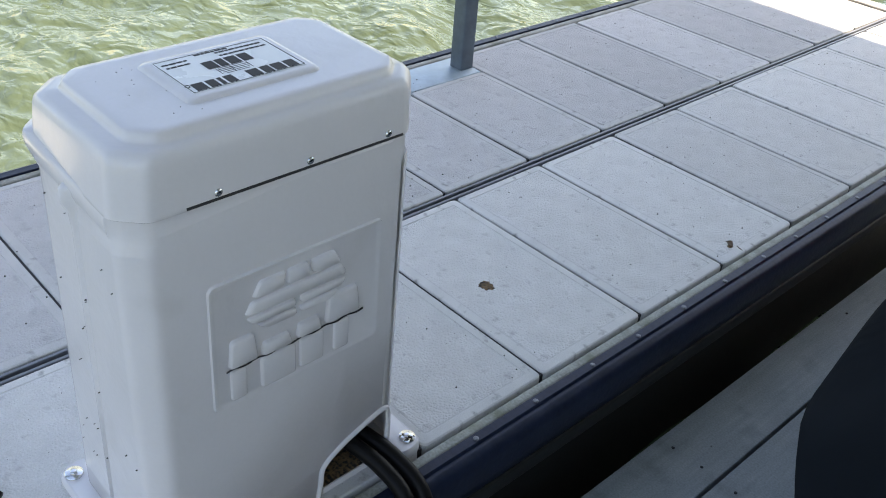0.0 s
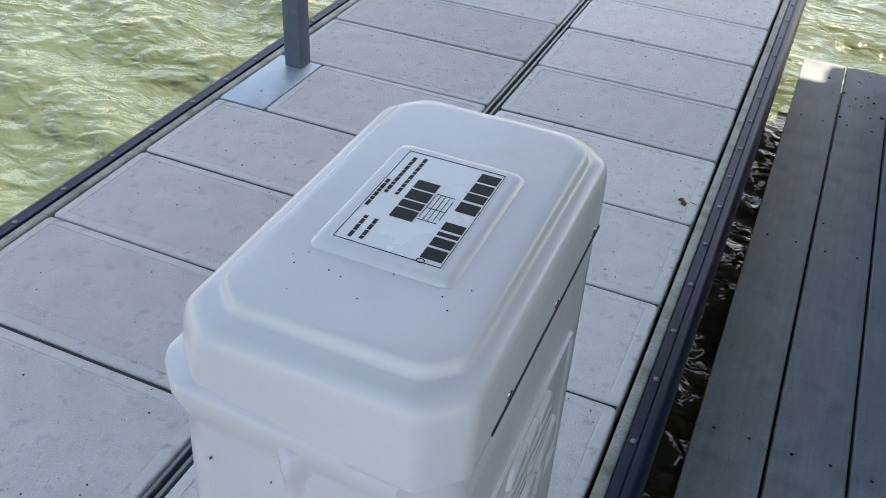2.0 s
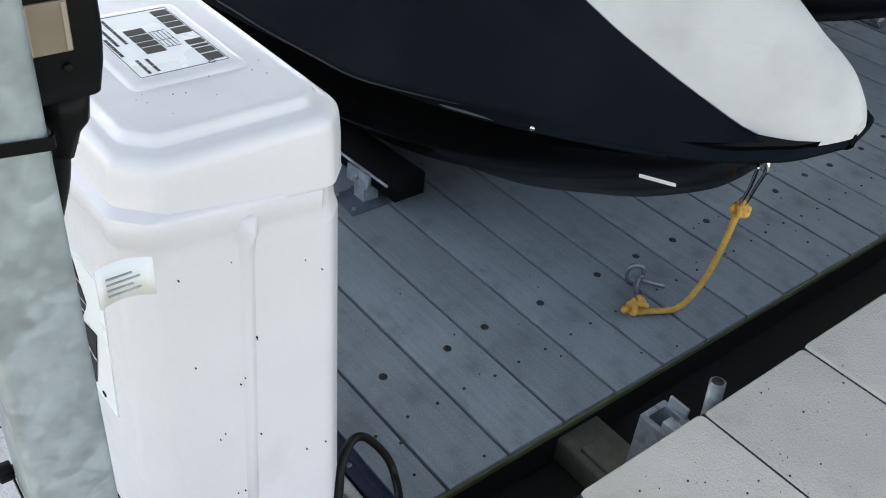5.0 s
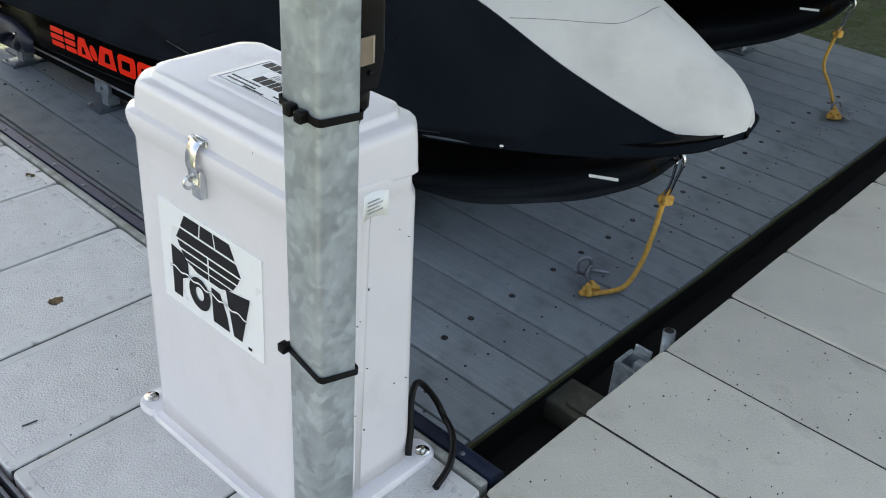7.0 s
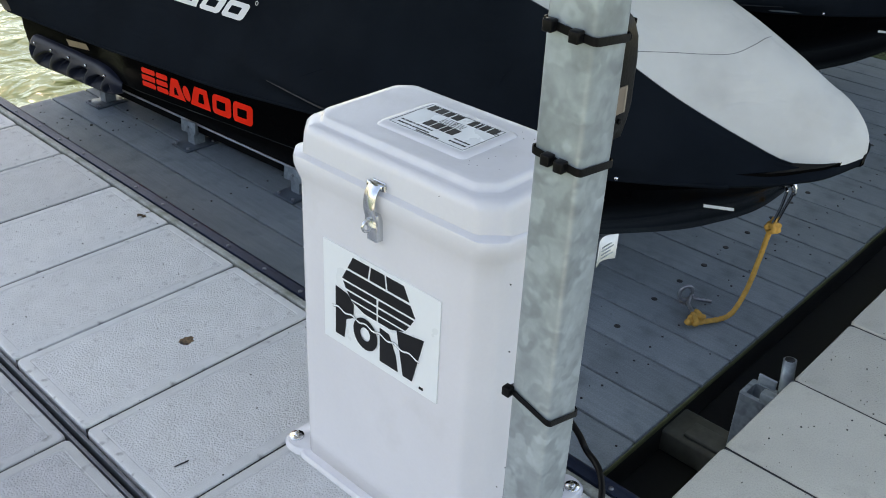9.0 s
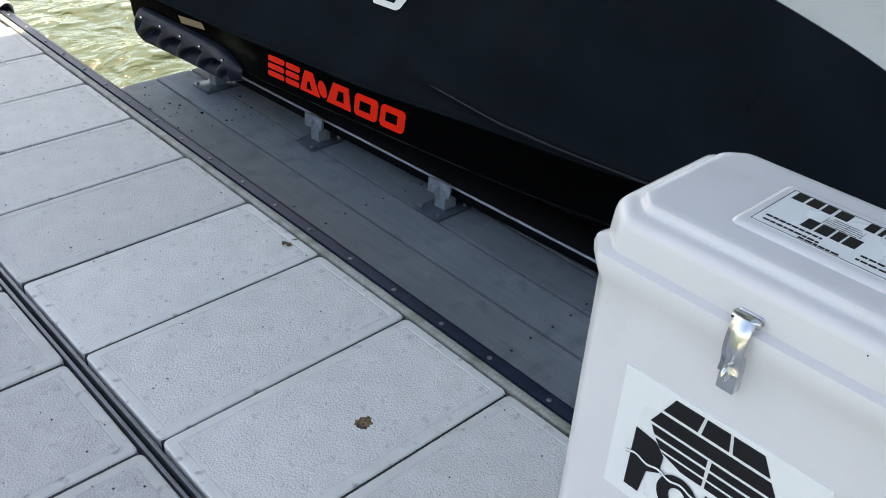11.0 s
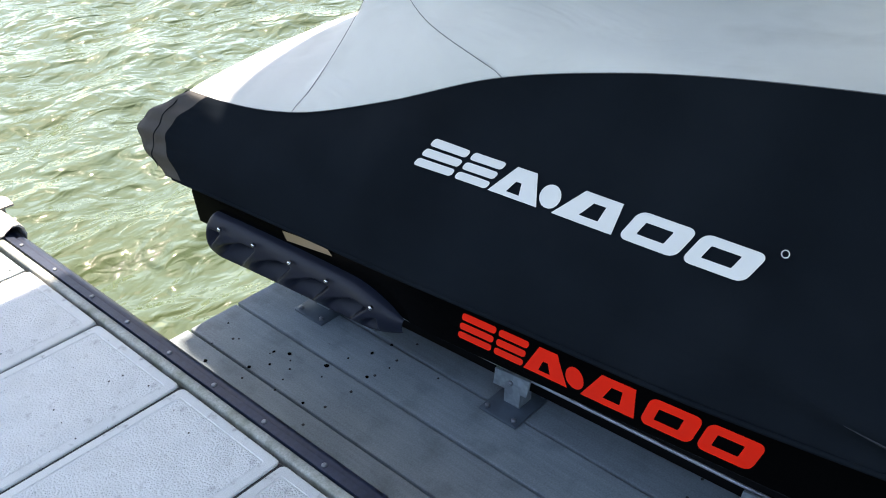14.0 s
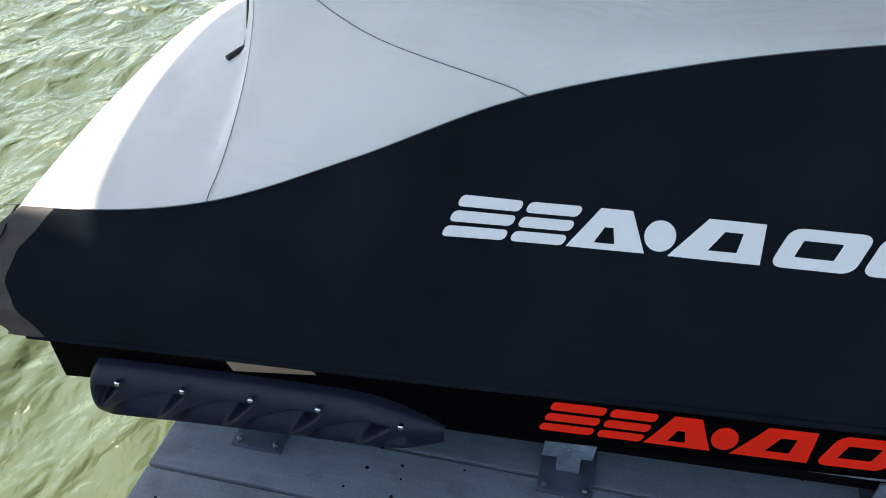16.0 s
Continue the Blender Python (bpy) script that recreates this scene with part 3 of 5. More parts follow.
def tail_y(y, s):
    """The gathered tail leans: its middle reaches further aft than hem and top."""
    g = max(0.0, (y - 2.12) / 0.28) ** 2
    return y + g * (-0.055 + 0.115 * math.sin(math.pi * min(1.0, 0.12 + 0.85 * s)) ** 1.2 * (1 - 0.3 * s) + 0.02 * s)


STATIONS = list(np.linspace(2.40, 1.7, 56)) + list(np.linspace(1.68, -0.55, 60)) + list(np.linspace(-0.57, -0.7949, 26))


def ski():
    t = thing("jet_ski", (CX, 0.8, -0.2), "jet ski under a fitted black and light grey cover", "watercraft", "jet skis on the lift platform")
    # hull
    rings = []
    for y in STATIONS:
        y = min(y, 2.37)
        w, z = max(hull_w(y), 0.004), hem_z(y) + 0.02
        cz = float(smooth_interp(y, (2.37, 1.6, 1.0, 0.4, 0.0, -0.25, -0.45, -0.6, -0.795), (-0.045, -0.02, 0.02, 0.055, 0.09, 0.135, 0.20, 0.255, 0.335)))
        cw = w - 0.018 - 0.03 * min(1, max(0, (0.2 - y) / 0.6))
        kz = float(smooth_interp(y, (2.37, 0.5, 0.07, -0.22, -0.454, -0.59, -0.67, -0.795), (-0.205, -0.218, -0.205, -0.090, 0.035, 0.145, 0.255, 0.335)))
        cz, cw = max(cz, kz + 0.002), max(cw, 0.003)
        half = [(w, z), (w + 0.006, z - 0.03), (w + 0.004, (z + cz) / 2), (cw + 0.012, cz + 0.012), (cw, cz), (cw * 0.72, cz + (kz - cz) * 0.36), (cw * 0.62, cz + (kz - cz) * 0.40), (cw * 0.3, cz + (kz - cz) * 0.75), (cw * 0.05, kz)]
        half = [(a, min(b, z)) for a, b in half]
        rings.append([(CX - a, y, b) for a, b in half] + [(CX + a, y, b) for a, b in reversed(half)])
    bm = loft(rings, True, True, True)
    bmesh.ops.recalc_face_normals(bm, faces=bm.faces)
    autosmooth(part("hull", bm, M_HULL, t, "glossy black hull"), 30)
    # cover
    for sgn in (-1, 1):
        n = 44
        rows = []
        for y in STATIONS:
            row = []
            w0, z0 = float(hem_w(y)), float(hem_z(y))
            row.append((CX + sgn * max(w0 - 0.030, 0), y, z0 - 0.004))
            row.append((CX + sgn * max(w0 - 0.006, 0), y, z0 - 0.008))
            for k in range(n + 1):
                w, z = side_point(y, k / n)
                row.append((CX + sgn * float(w), tail_y(y, k / n), float(z) - (droop(y) * k / n if sgn > 0 else 0.0)))
            rows.append(row)
        # tucked tail
        last = rows[0]
        tail = [(CX + (x - CX) * 0.965, y + 0.012, 0.25 + (z - 0.25) * 0.92 - 0.008) for x, y, z in last]
        tail2 = [(CX + (x - CX) * 0.86, y + 0.016, 0.22 + (z - 0.25) * 0.66 - 0.015) for x, y, z in last]
        bm = loft(rows[5:], closed=False)
        bmesh.ops.recalc_face_normals(bm, faces=bm.faces)
        part("cover_flank", bm, M_COVER, t, "black woven cover flank")
        # Tail rows of the same cover, painted as sunlit.
        bm = loft([tail2, tail] + rows[:6], closed=False)
        bmesh.ops.recalc_face_normals(bm, faces=bm.faces)
        part("tail_flap", bm, M_FLAP, t, "gathered tail flap, sun painted brown grey")
    rows = []
    m = 20
    for y in STATIONS:
        row = []
        for k in range(m):
            w, z = top_point(y, k / m)
            row.append((CX - float(w), tail_y(y, 1.0), float(z)))
        row.append((CX, tail_y(y, 1.0), float(top_point(y, 1.0)[1])))
        for k in range(m - 1, -1, -1):
            w, z = top_point(y, k / m)
            row.append((CX + float(w), tail_y(y, 1.0), float(z) - droop(y) * (1 - k / m)))
        rows.append(row)
    tail = [(CX + (x - CX) * 0.985, y + 0.014, 0.25 + (z - 0.25) * 0.86) for x, y, z in rows[0]]
    tail2 = [(CX + (x - CX) * 0.97, y + 0.022, 0.20 + (z - 0.25) * 0.4) for x, y, z in rows[0]]
    bm = loft([tail2, tail] + rows, closed=False)
    bmesh.ops.recalc_face_normals(bm, faces=bm.faces)
    top = part("cover_top", bm, M_GREY, t, "light grey cover top")
    return t, top


SKI, SKI_TOP = ski()


# ---- jet ski details ----
def flank(y, z, lift=0.003):
    """A place on the near cover flank at that height."""
    lo, hi = 0.0, 1.0
    for _ in range(24):
        mid = (lo + hi) / 2
        if side_point(y, mid)[1] < z:
            lo = mid
        else:
            hi = mid
    w, zz = side_point(y, lo)
    return Vector((CX - float(w) - lift * 0.85, y, float(zz) + lift * 0.5))


def hull_side(y, z, lift=0.003):
    w = hull_w(y)
    k = min(1.0, max(0.0, (float(hem_z(y)) - 0.01 - z) / 0.10))
    return Vector((CX - (w + 0.006 - 0.010 * k * k) - lift, y, z))


def block(place, u0, u1, v0, v1, slant, holes, r=0.14):
    """A slanted rounded block in logo units, cut by plain slots, laid on a surface by place(u, v)."""
    bm = bmesh.new()
    n = len(holes) or 1
    for i in range(n):
        a0, a1 = v0 + (v1 - v0) * i / n, v0 + (v1 - v0) * (i + 1) / n
        cu, cv, hu, hv = (u0 + u1) / 2, (a0 + a1) / 2, (u1 - u0) / 2, (a1 - a0) / 2
        outer = round_rect(hu, hv, min(r, hu, hv) * 0.9, 4)
        if holes:
            h0, h1, g0, g1 = holes[i]
            inner = round_rect(hu * (h1 - h0) / 2, hv * (g1 - g0) / 2, min(0.03, hu * (h1 - h0) / 5, hv * (g1 - g0) / 5), 4)
            inner = [(x + hu * (h0 + h1) / 2, y + hv * (g0 + g1) / 2) for x, y in inner]
        else:
            inner = [(x * 0.02, y * 0.02) for x, y in outer]
        rows = []
        for ring in (outer, inner):
            rows.append([place(cu + x + slant * (cv + y), cv + y) for x, y in ring])
        loft(rows, False, not holes, bm=bm)
    return bm


def wordmark(parent, place, material, name):
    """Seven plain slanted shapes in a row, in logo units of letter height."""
    o = (-0.55, 0.40, -0.42, 0.42)
    for u0, u1 in ((0.0, 1.40), (1.52, 2.68)):
        bm = bmesh.new()
        for v0, v1 in ((0.0, 0.27), (0.365, 0.635), (0.73, 1.0)):
            extra = block(place, u0, u1, v0, v1, 0.35, [], 0.12)
            tmp = bpy.data.meshes.new("bar")
            extra.to_mesh(tmp)
            extra.free()
            bm.from_mesh(tmp)
            bpy.data.meshes.remove(tmp)
        part(name, bm, material, parent)
    for u0, u1 in ((6.95, 8.58), (8.74, 10.38)):
        bm = block(place, u0, u1, 0.0, 1.0, 0.35, [o], 0.26)
        bmesh.ops.recalc_face_normals(bm, faces=bm.faces)
        part(name, bm, material, parent)
    wedge = ([(2.75, 0), (3.05, 1), (3.72, 1), (4.42, 0)], [(3.28, 0.16), (3.34, 0.55), (3.52, 0.55), (3.72, 0.16)])
    sail = ([(4.90, 0), (5.30, 1), (6.45, 1), (6.78, 0)], [(5.62, 0.24), (5.75, 0.72), (6.12, 0.72), (6.20, 0.24)])

    def dense(ring):
        out = []
        for (ua, va), (ub, vb) in zip(ring, ring[1:] + ring[:1]):
            out += [(ua + (ub - ua) * q / 4, va + (vb - va) * q / 4) for q in range(4)]
        return [place(u + 0.35 * v, v) for u, v in out]
    for outer, inner in (wedge, sail):
        bm = loft([dense(outer), dense(inner)])
        bmesh.ops.recalc_face_normals(bm, faces=bm.faces)
        part(name, bm, material, parent)
    ring = [(4.70 + 0.33 * math.cos(a), 0.46 + 0.38 * math.sin(a)) for a in np.linspace(0, 2 * math.pi, 24, endpoint=False)]
    bm = loft([[place(u, v) for u, v in ring], [place(4.70 + (u - 4.70) * 0.03, 0.46 + (v - 0.46) * 0.03) for u, v in ring]], False, True)
    part(name, bm, material, parent)


def ski_details(t):
    near = [o for o in t.children if o.name.startswith("cover_flank")][0]
    hull = [o for o in t.children if o.name.startswith("hull")][0]
    L = 1.680 - 0.948
    k = L / 10.75
    wordmark(near, lambda u, v: flank(1.680 - u * k, 0.344 + 0.0024 * u + v * 0.050), M_WDEC, "white_decal")
    L2 = 1.487 - 0.832
    k2 = L2 / 10.75
    wordmark(hull, lambda u, v: hull_side(1.503 - u * k2, 0.029 + 0.0031 * u + v * 0.076), M_RED, "red_decal")
    bm = bmesh.new()
    tube([flank(0.928 + 0.0062 * math.cos(a), 0.430 + 0.0053 * math.sin(a)) for a in np.linspace(0, 2 * math.pi, 21)], 0.0010, 5, bm)
    part("white_decal", bm, M_WDEC, near)
    # seams
    def seam(pts, name="seam", r=0.0009, m=M_PIPE):
        part(name, tube(pts, r, 6), m, SKI_TOP)
    ys = np.linspace(2.40, -0.70, 110)
    seam([(CX - float(mark_w(y)) - 0.001, y, float(mark_z(y)) + 0.0005) for y in ys])

    def on_top(y, s, lift=0.0012):
        w, z = top_point(y, s)
        return (CX - float(w), y, float(z) + lift)
    seam([on_top(2.075 + 0.068 * s - 0.045 * math.sin(math.pi * s), s * 0.8) for s in np.linspace(0, 1.0, 30)], r=0.0007)
    seam([on_top(1.585 + 0.525 * s**0.95, 0.72 * s**1.33) for s in np.linspace(0, 1.0, 40)], r=0.0008)
    seam([on_top(1.960 - 0.035 * s, 0.452 + 0.45 * s) for s in np.linspace(0, 1.0, 16)], r=0.0008)
    loop = [(2.165 - 0.075 * u, 0.60 + 0.16 * u + 0.012 * math.sin(math.pi * u)) for u in np.linspace(0, 1, 14)]
    part("pull_strap", tube([on_top(a, b, 0.004) for a, b in loop], [0.006 - 0.004 * k / 13 for k in range(14)], 6), M_PLUG, SKI_TOP, "short dark pull strap on the stern")
    seam([on_top(0.86 - 0.12 * s, s * 0.9) for s in np.linspace(0, 1.0, 24)])
    across = [(-0.262, 0.03, -1), (-0.30, 0.13, -1), (-0.352, 0.25, -1), (-0.41, 0.37, -1), (-0.463, 0.5, -1), (-0.492, 0.7, -1), (-0.502, 0.9, -1), (-0.500, 0.7, 1), (-0.488, 0.45, 1), (-0.470, 0.3, 1), (-0.42, 0.1, 1)]
    pts = []
    for y, s, side in across:
        w, z = top_point(y, s)
        pts.append((CX + side * float(w), y, float(z) + 0.001))
    seam(curve_points(pts, 6), r=0.0007)
    # gathered tail seam and hem cord
    tail = [flank(2.376 + 0.030 * (1 - s) + 0.002 * math.sin(s * 9), 0.14 + 0.19 * s, 0.001) for s in np.linspace(0, 1, 24)]
    part("tail_seam", tube(tail, 0.0014, 6), M_COVER, near)
    hem = [(CX - float(hem_w(y)) + 0.002, y, float(hem_z(y)) - 0.002) for y in np.linspace(2.36, -0.6, 120)]
    part("hem_cord", tube(hem, 0.006, 8), M_COVER, near)
    ridge = []
    for y in np.linspace(0.75, -0.24, 50):
        z = rail_z(y) - 0.014
        ridge.append(flank(y, z, -0.002))
    rad = [0.0045 * math.sin(math.pi * (i + 0.6) / 50) ** 0.4 for i in range(50)]
    part("rub_rail_ridge", tube(ridge, rad, 8), M_RIDGE, near, "raised rub rail line with its highlight painted lighter")
    # flank fold lines
    for y0, y1, z0, z1 in ((-0.02, -0.05, 0.40, 0.52), (0.62, 0.50, 0.30, 0.36)):
        pts = [flank(y0 + (y1 - y0) * s, z0 + (z1 - z0) * s, -0.003) for s in np.linspace(0, 1, 14)]
        part("fold", tube(pts, [0.005 * math.sin(math.pi * (i + 0.5) / 14) for i in range(14)], 6), M_COVER, near)
    # Grey lens patch painted for light reflected off the hull in a hem gap.
    lens = [(-0.185 - 0.125 * u, 0.013 * math.sin(math.pi * u) ** 0.7) for u in np.linspace(0, 1, 16)]
    bm = loft([[flank(y, 0.262 - 0.02 * (y + 0.25) - 0.55 * h, 0.004), flank(y, 0.262 - 0.02 * (y + 0.25) + 0.45 * h, 0.004)] for y, h in lens], closed=False)
    part("hem_vent", bm, M_BLUE, near, "small grey patch for the hull's reflection at the cover hem")
    # sponson
    bm = bmesh.new()
    rows = []
    for y in np.linspace(2.310, 1.660, 170):
        a = (2.310 - y) / 0.65
        top = 0.034 - 0.010 * a - 0.035 * max(0, (a - 0.75) / 0.25) ** 2 - 0.05 * max(0, (0.05 - a) / 0.05) ** 2
        bot = -0.104 + 0.012 * a + 0.045 * max(0, (a - 0.72) / 0.28) ** 2 + 0.03 * max(0, (0.06 - a) / 0.06) ** 2
        depth = 0.042 * (1 - max(0, (a - 0.8) / 0.2) ** 2 * 0.8) * min(1, a / 0.03 + 0.3)
        base = CX - hull_w(y)
        row = []
        for k_ in range(37):
            v = k_ / 36
            prof = min(1.0, math.sin(math.pi * v) ** 0.35) if 0 < v < 1 else 0.0
            z = bot + (top - bot) * v
            ph = ((y - 1.727) / 0.1235 + 0.55 + 0.9 * (v - 0.4)) % 1.0
            # scooped pockets: an arched upper rim, fading out towards the lower edge
            wall = min(1.0, max(0.0, min(ph / 0.07, (0.84 - ph) / 0.16)))
            rim = 0.34 + 0.36 * min(1.0, max(0.0, (0.84 - ph) / 0.42)) ** 0.6
            band = min(1.0, max(0.0, (rim - v) / 0.06)) * min(1.0, max(0.0, (v - 0.08) / 0.40))
            dip = 0.046 * wall * band if 0.04 < a < 0.90 else 0.0
            row.append((base + 0.004 - depth * prof + dip, y, z))
        rows.append(row)
    loft(rows, closed=False, bm=bm)
    bmesh.ops.recalc_face_normals(bm, faces=bm.faces)
    sp = part("sponson", bm, M_SPON, t, "black moulded side sponson")
    for y in (2.236, 2.117, 1.994, 1.874, 1.727):
        b = CX - hull_w(y) - 0.040
        part("bolt", disc((b + 0.003, y, 0.011 - 0.003 * (2.236 - y) / 0.51), (-1, 0, 0.1), 0.0056, 0.006, 10, 0.002), M_STEEL, sp)
    # small hull marks; the tan patch is a painted reflection on the glossy hull
    bm = bmesh.new()
    loft([[hull_side(2.045, 0.066, 0.006), hull_side(1.900, 0.080, 0.006)], [hull_side(2.035, 0.040, 0.006), hull_side(1.884, 0.058, 0.006)]], closed=False, bm=bm)
    part("bronze_decal", bm, M_BRONZE, hull)
    bm = bmesh.new()

    def bow(y, z):
        w = float(hem_w(y)) - 0.03
        return Vector((CX - w - 0.002 + (float(hem_z(y)) - z) * 0.22, y - 0.004, z))
    loft([[bow(-0.540, 0.2255), bow(-0.603, 0.2265)], [bow(-0.540, 0.2165), bow(-0.603, 0.2175)]], closed=False, bm=bm)
    part("hull_tag", bm, M_PAPER, hull, "small white hull tag")
    part("rivet", disc(flank(-0.37, 0.275, 0.0), (-0.8, -0.4, 0.2), 0.006, 0.002, 10, 0.002), M_STEEL, near)
    part("drain_fitting", box(1.108, 1.138, -0.70, -0.665, 0.243, 0.273, 0.005), M_PAPER, t, "small white bow fitting")
    bm = tube([(1.045 + 0.0, -0.640 - 0.020 * math.cos(a), 0.215 + 0.026 * math.sin(a)) for a in np.linspace(-0.4, 3.6, 16)], 0.005, 8)
    part("bow_eye", bm, M_STEEL, t, "steel bow eye")


ski_details(SKI)
DX = 1.80
copy_thing(SKI, Matrix.Translation(Vector(SKI.location) + Vector((DX, 0.28, 0))))


# ---- bunks and brackets ----
def bunk_x(y):
    return 0.588 + (1.848 - y) * 0.056


def bunk():
    t = thing("bunk", (bunk_x(1.1) + 0.05, 1.1, -0.15), "black carpeted bunk rail under the jet ski hull", "bunk", "bunks on the lift platform")
    ends = (0.09, 2.20)
    sec = [(0.006, -0.180), (0.006, -0.130), (0.016, -0.122), (0.090, -0.110), (0.098, -0.118), (0.098, -0.180)]
    bm = loft([[(bunk_x(y) + a, y, z) for a, z in sec] for y in np.linspace(*ends, 10)], True, True)
    bmesh.ops.recalc_face_normals(bm, faces=bm.faces)
    part("carpet", bm, M_BUNK, t)
    sec = [(0.001, -0.150), (0.001, -0.144), (0.0065, -0.144), (0.0065, -0.150)]
    bm = loft([[(bunk_x(y) + a, y, z) for a, z in sec] for y in np.linspace(ends[0] + 0.03, ends[1], 10)], True, True)
    bmesh.ops.recalc_face_normals(bm, faces=bm.faces)
    part("edge_angle", bm, M_ALU, t, "pale aluminium edge angle")
    return t


BUNK = bunk()


def bracket(y):
    x = bunk_x(y)
    t = thing("bunk_bracket", (x + 0.045, y, PZ), "galvanised steel bunk bracket bolted to the deck boards", "bracket", "bunk brackets on the platform")
    plate = part("base_plate", box(x - 0.068, x + 0.070, y - 0.052, y + 0.052, PZ, PZ + 0.008, 0.0015), M_BLUE, t)
    for dx in (-0.055, 0.056):
        for dy in (-0.038, 0.038):
            part("bolt", disc((x + dx, y + dy, PZ + 0.008), (0, 0, 1), 0.006, 0.006, 6, 0.001), M_BOLT, plate)
    bm = bmesh.new()
    loft([[(x + a, y + b, z) for a, b in ((-0.014, -0.022), (0.032, -0.022), (0.032, 0.022), (-0.014, 0.022))] for z in (PZ + 0.008, -0.150)], True, True, bm=bm)
    part("upright", bm, M_GALV, t, smooth=False)
    bm = bmesh.new()
    pl = [(-0.050, -0.128), (0.046, -0.138), (0.050, -0.186), (-0.044, -0.176)]
    loft([[(x - 0.021, y + a, z) for a, z in pl], [(x - 0.015, y + a, z) for a, z in pl]], True, True, bm=bm)
    bmesh.ops.recalc_face_normals(bm, faces=bm.faces)
    s = part("saddle_plate", bm, M_GALV, t, smooth=False)
    part("bolt", disc((x - 0.021, y, -0.157), (-1, 0, 0), 0.0065, 0.005, 6, 0.001), M_BOLT, s)
    return t


for y in (0.210, 0.868, 1.455, 2.055):
    b = bracket(y)
    copy_thing(b, Matrix.Translation(Vector(b.location) + Vector((DX, 0, 0))))
    far = 2 * CX - b.location.x
    copy_thing(b, pose(far, b.location.y, b.location.z, 0, 0, 180))
    copy_thing(b, pose(far + DX, b.location.y, b.location.z, 0, 0, 180))
copy_thing(BUNK, pose(2 * CX - BUNK.location.x, 1.1 + 0.045, -0.15, 0, 0, 180))
copy_thing(BUNK, Matrix.Translation(Vector(BUNK.location) + Vector((DX, 0, 0))))


# ---- control box ----
BX, BY = -0.170, -0.541
BA, BB = 0.118, 0.205


def off_rect(xn, xp, yn, yp, c, z):
    """The box outline grown by xn, xp, yn, yp on its four sides, corners cut by c."""
    cx, cy = (xp - xn) / 2, (yp - yn) / 2
    return [(BX + cx + x, BY + cy + y, z) for x, y in cham_rect(BA + (xn + xp) / 2, BB + (yn + yp) / 2, c)]


def rounded(ring, r=0.006, seg=3):
    """Round the corners of a planar ring."""
    out, n = [], len(ring)
    for i in range(n):
        p0, p, p1 = Vector(ring[i - 1]), Vector(ring[i]), Vector(ring[(i + 1) % n])
        a, b = p + (p0 - p).normalized() * r, p + (p1 - p).normalized() * r
        for k in range(seg + 1):
            t = k / seg
            out.append((1 - t) ** 2 * a + 2 * t * (1 - t) * p + t * t * b)
    return out


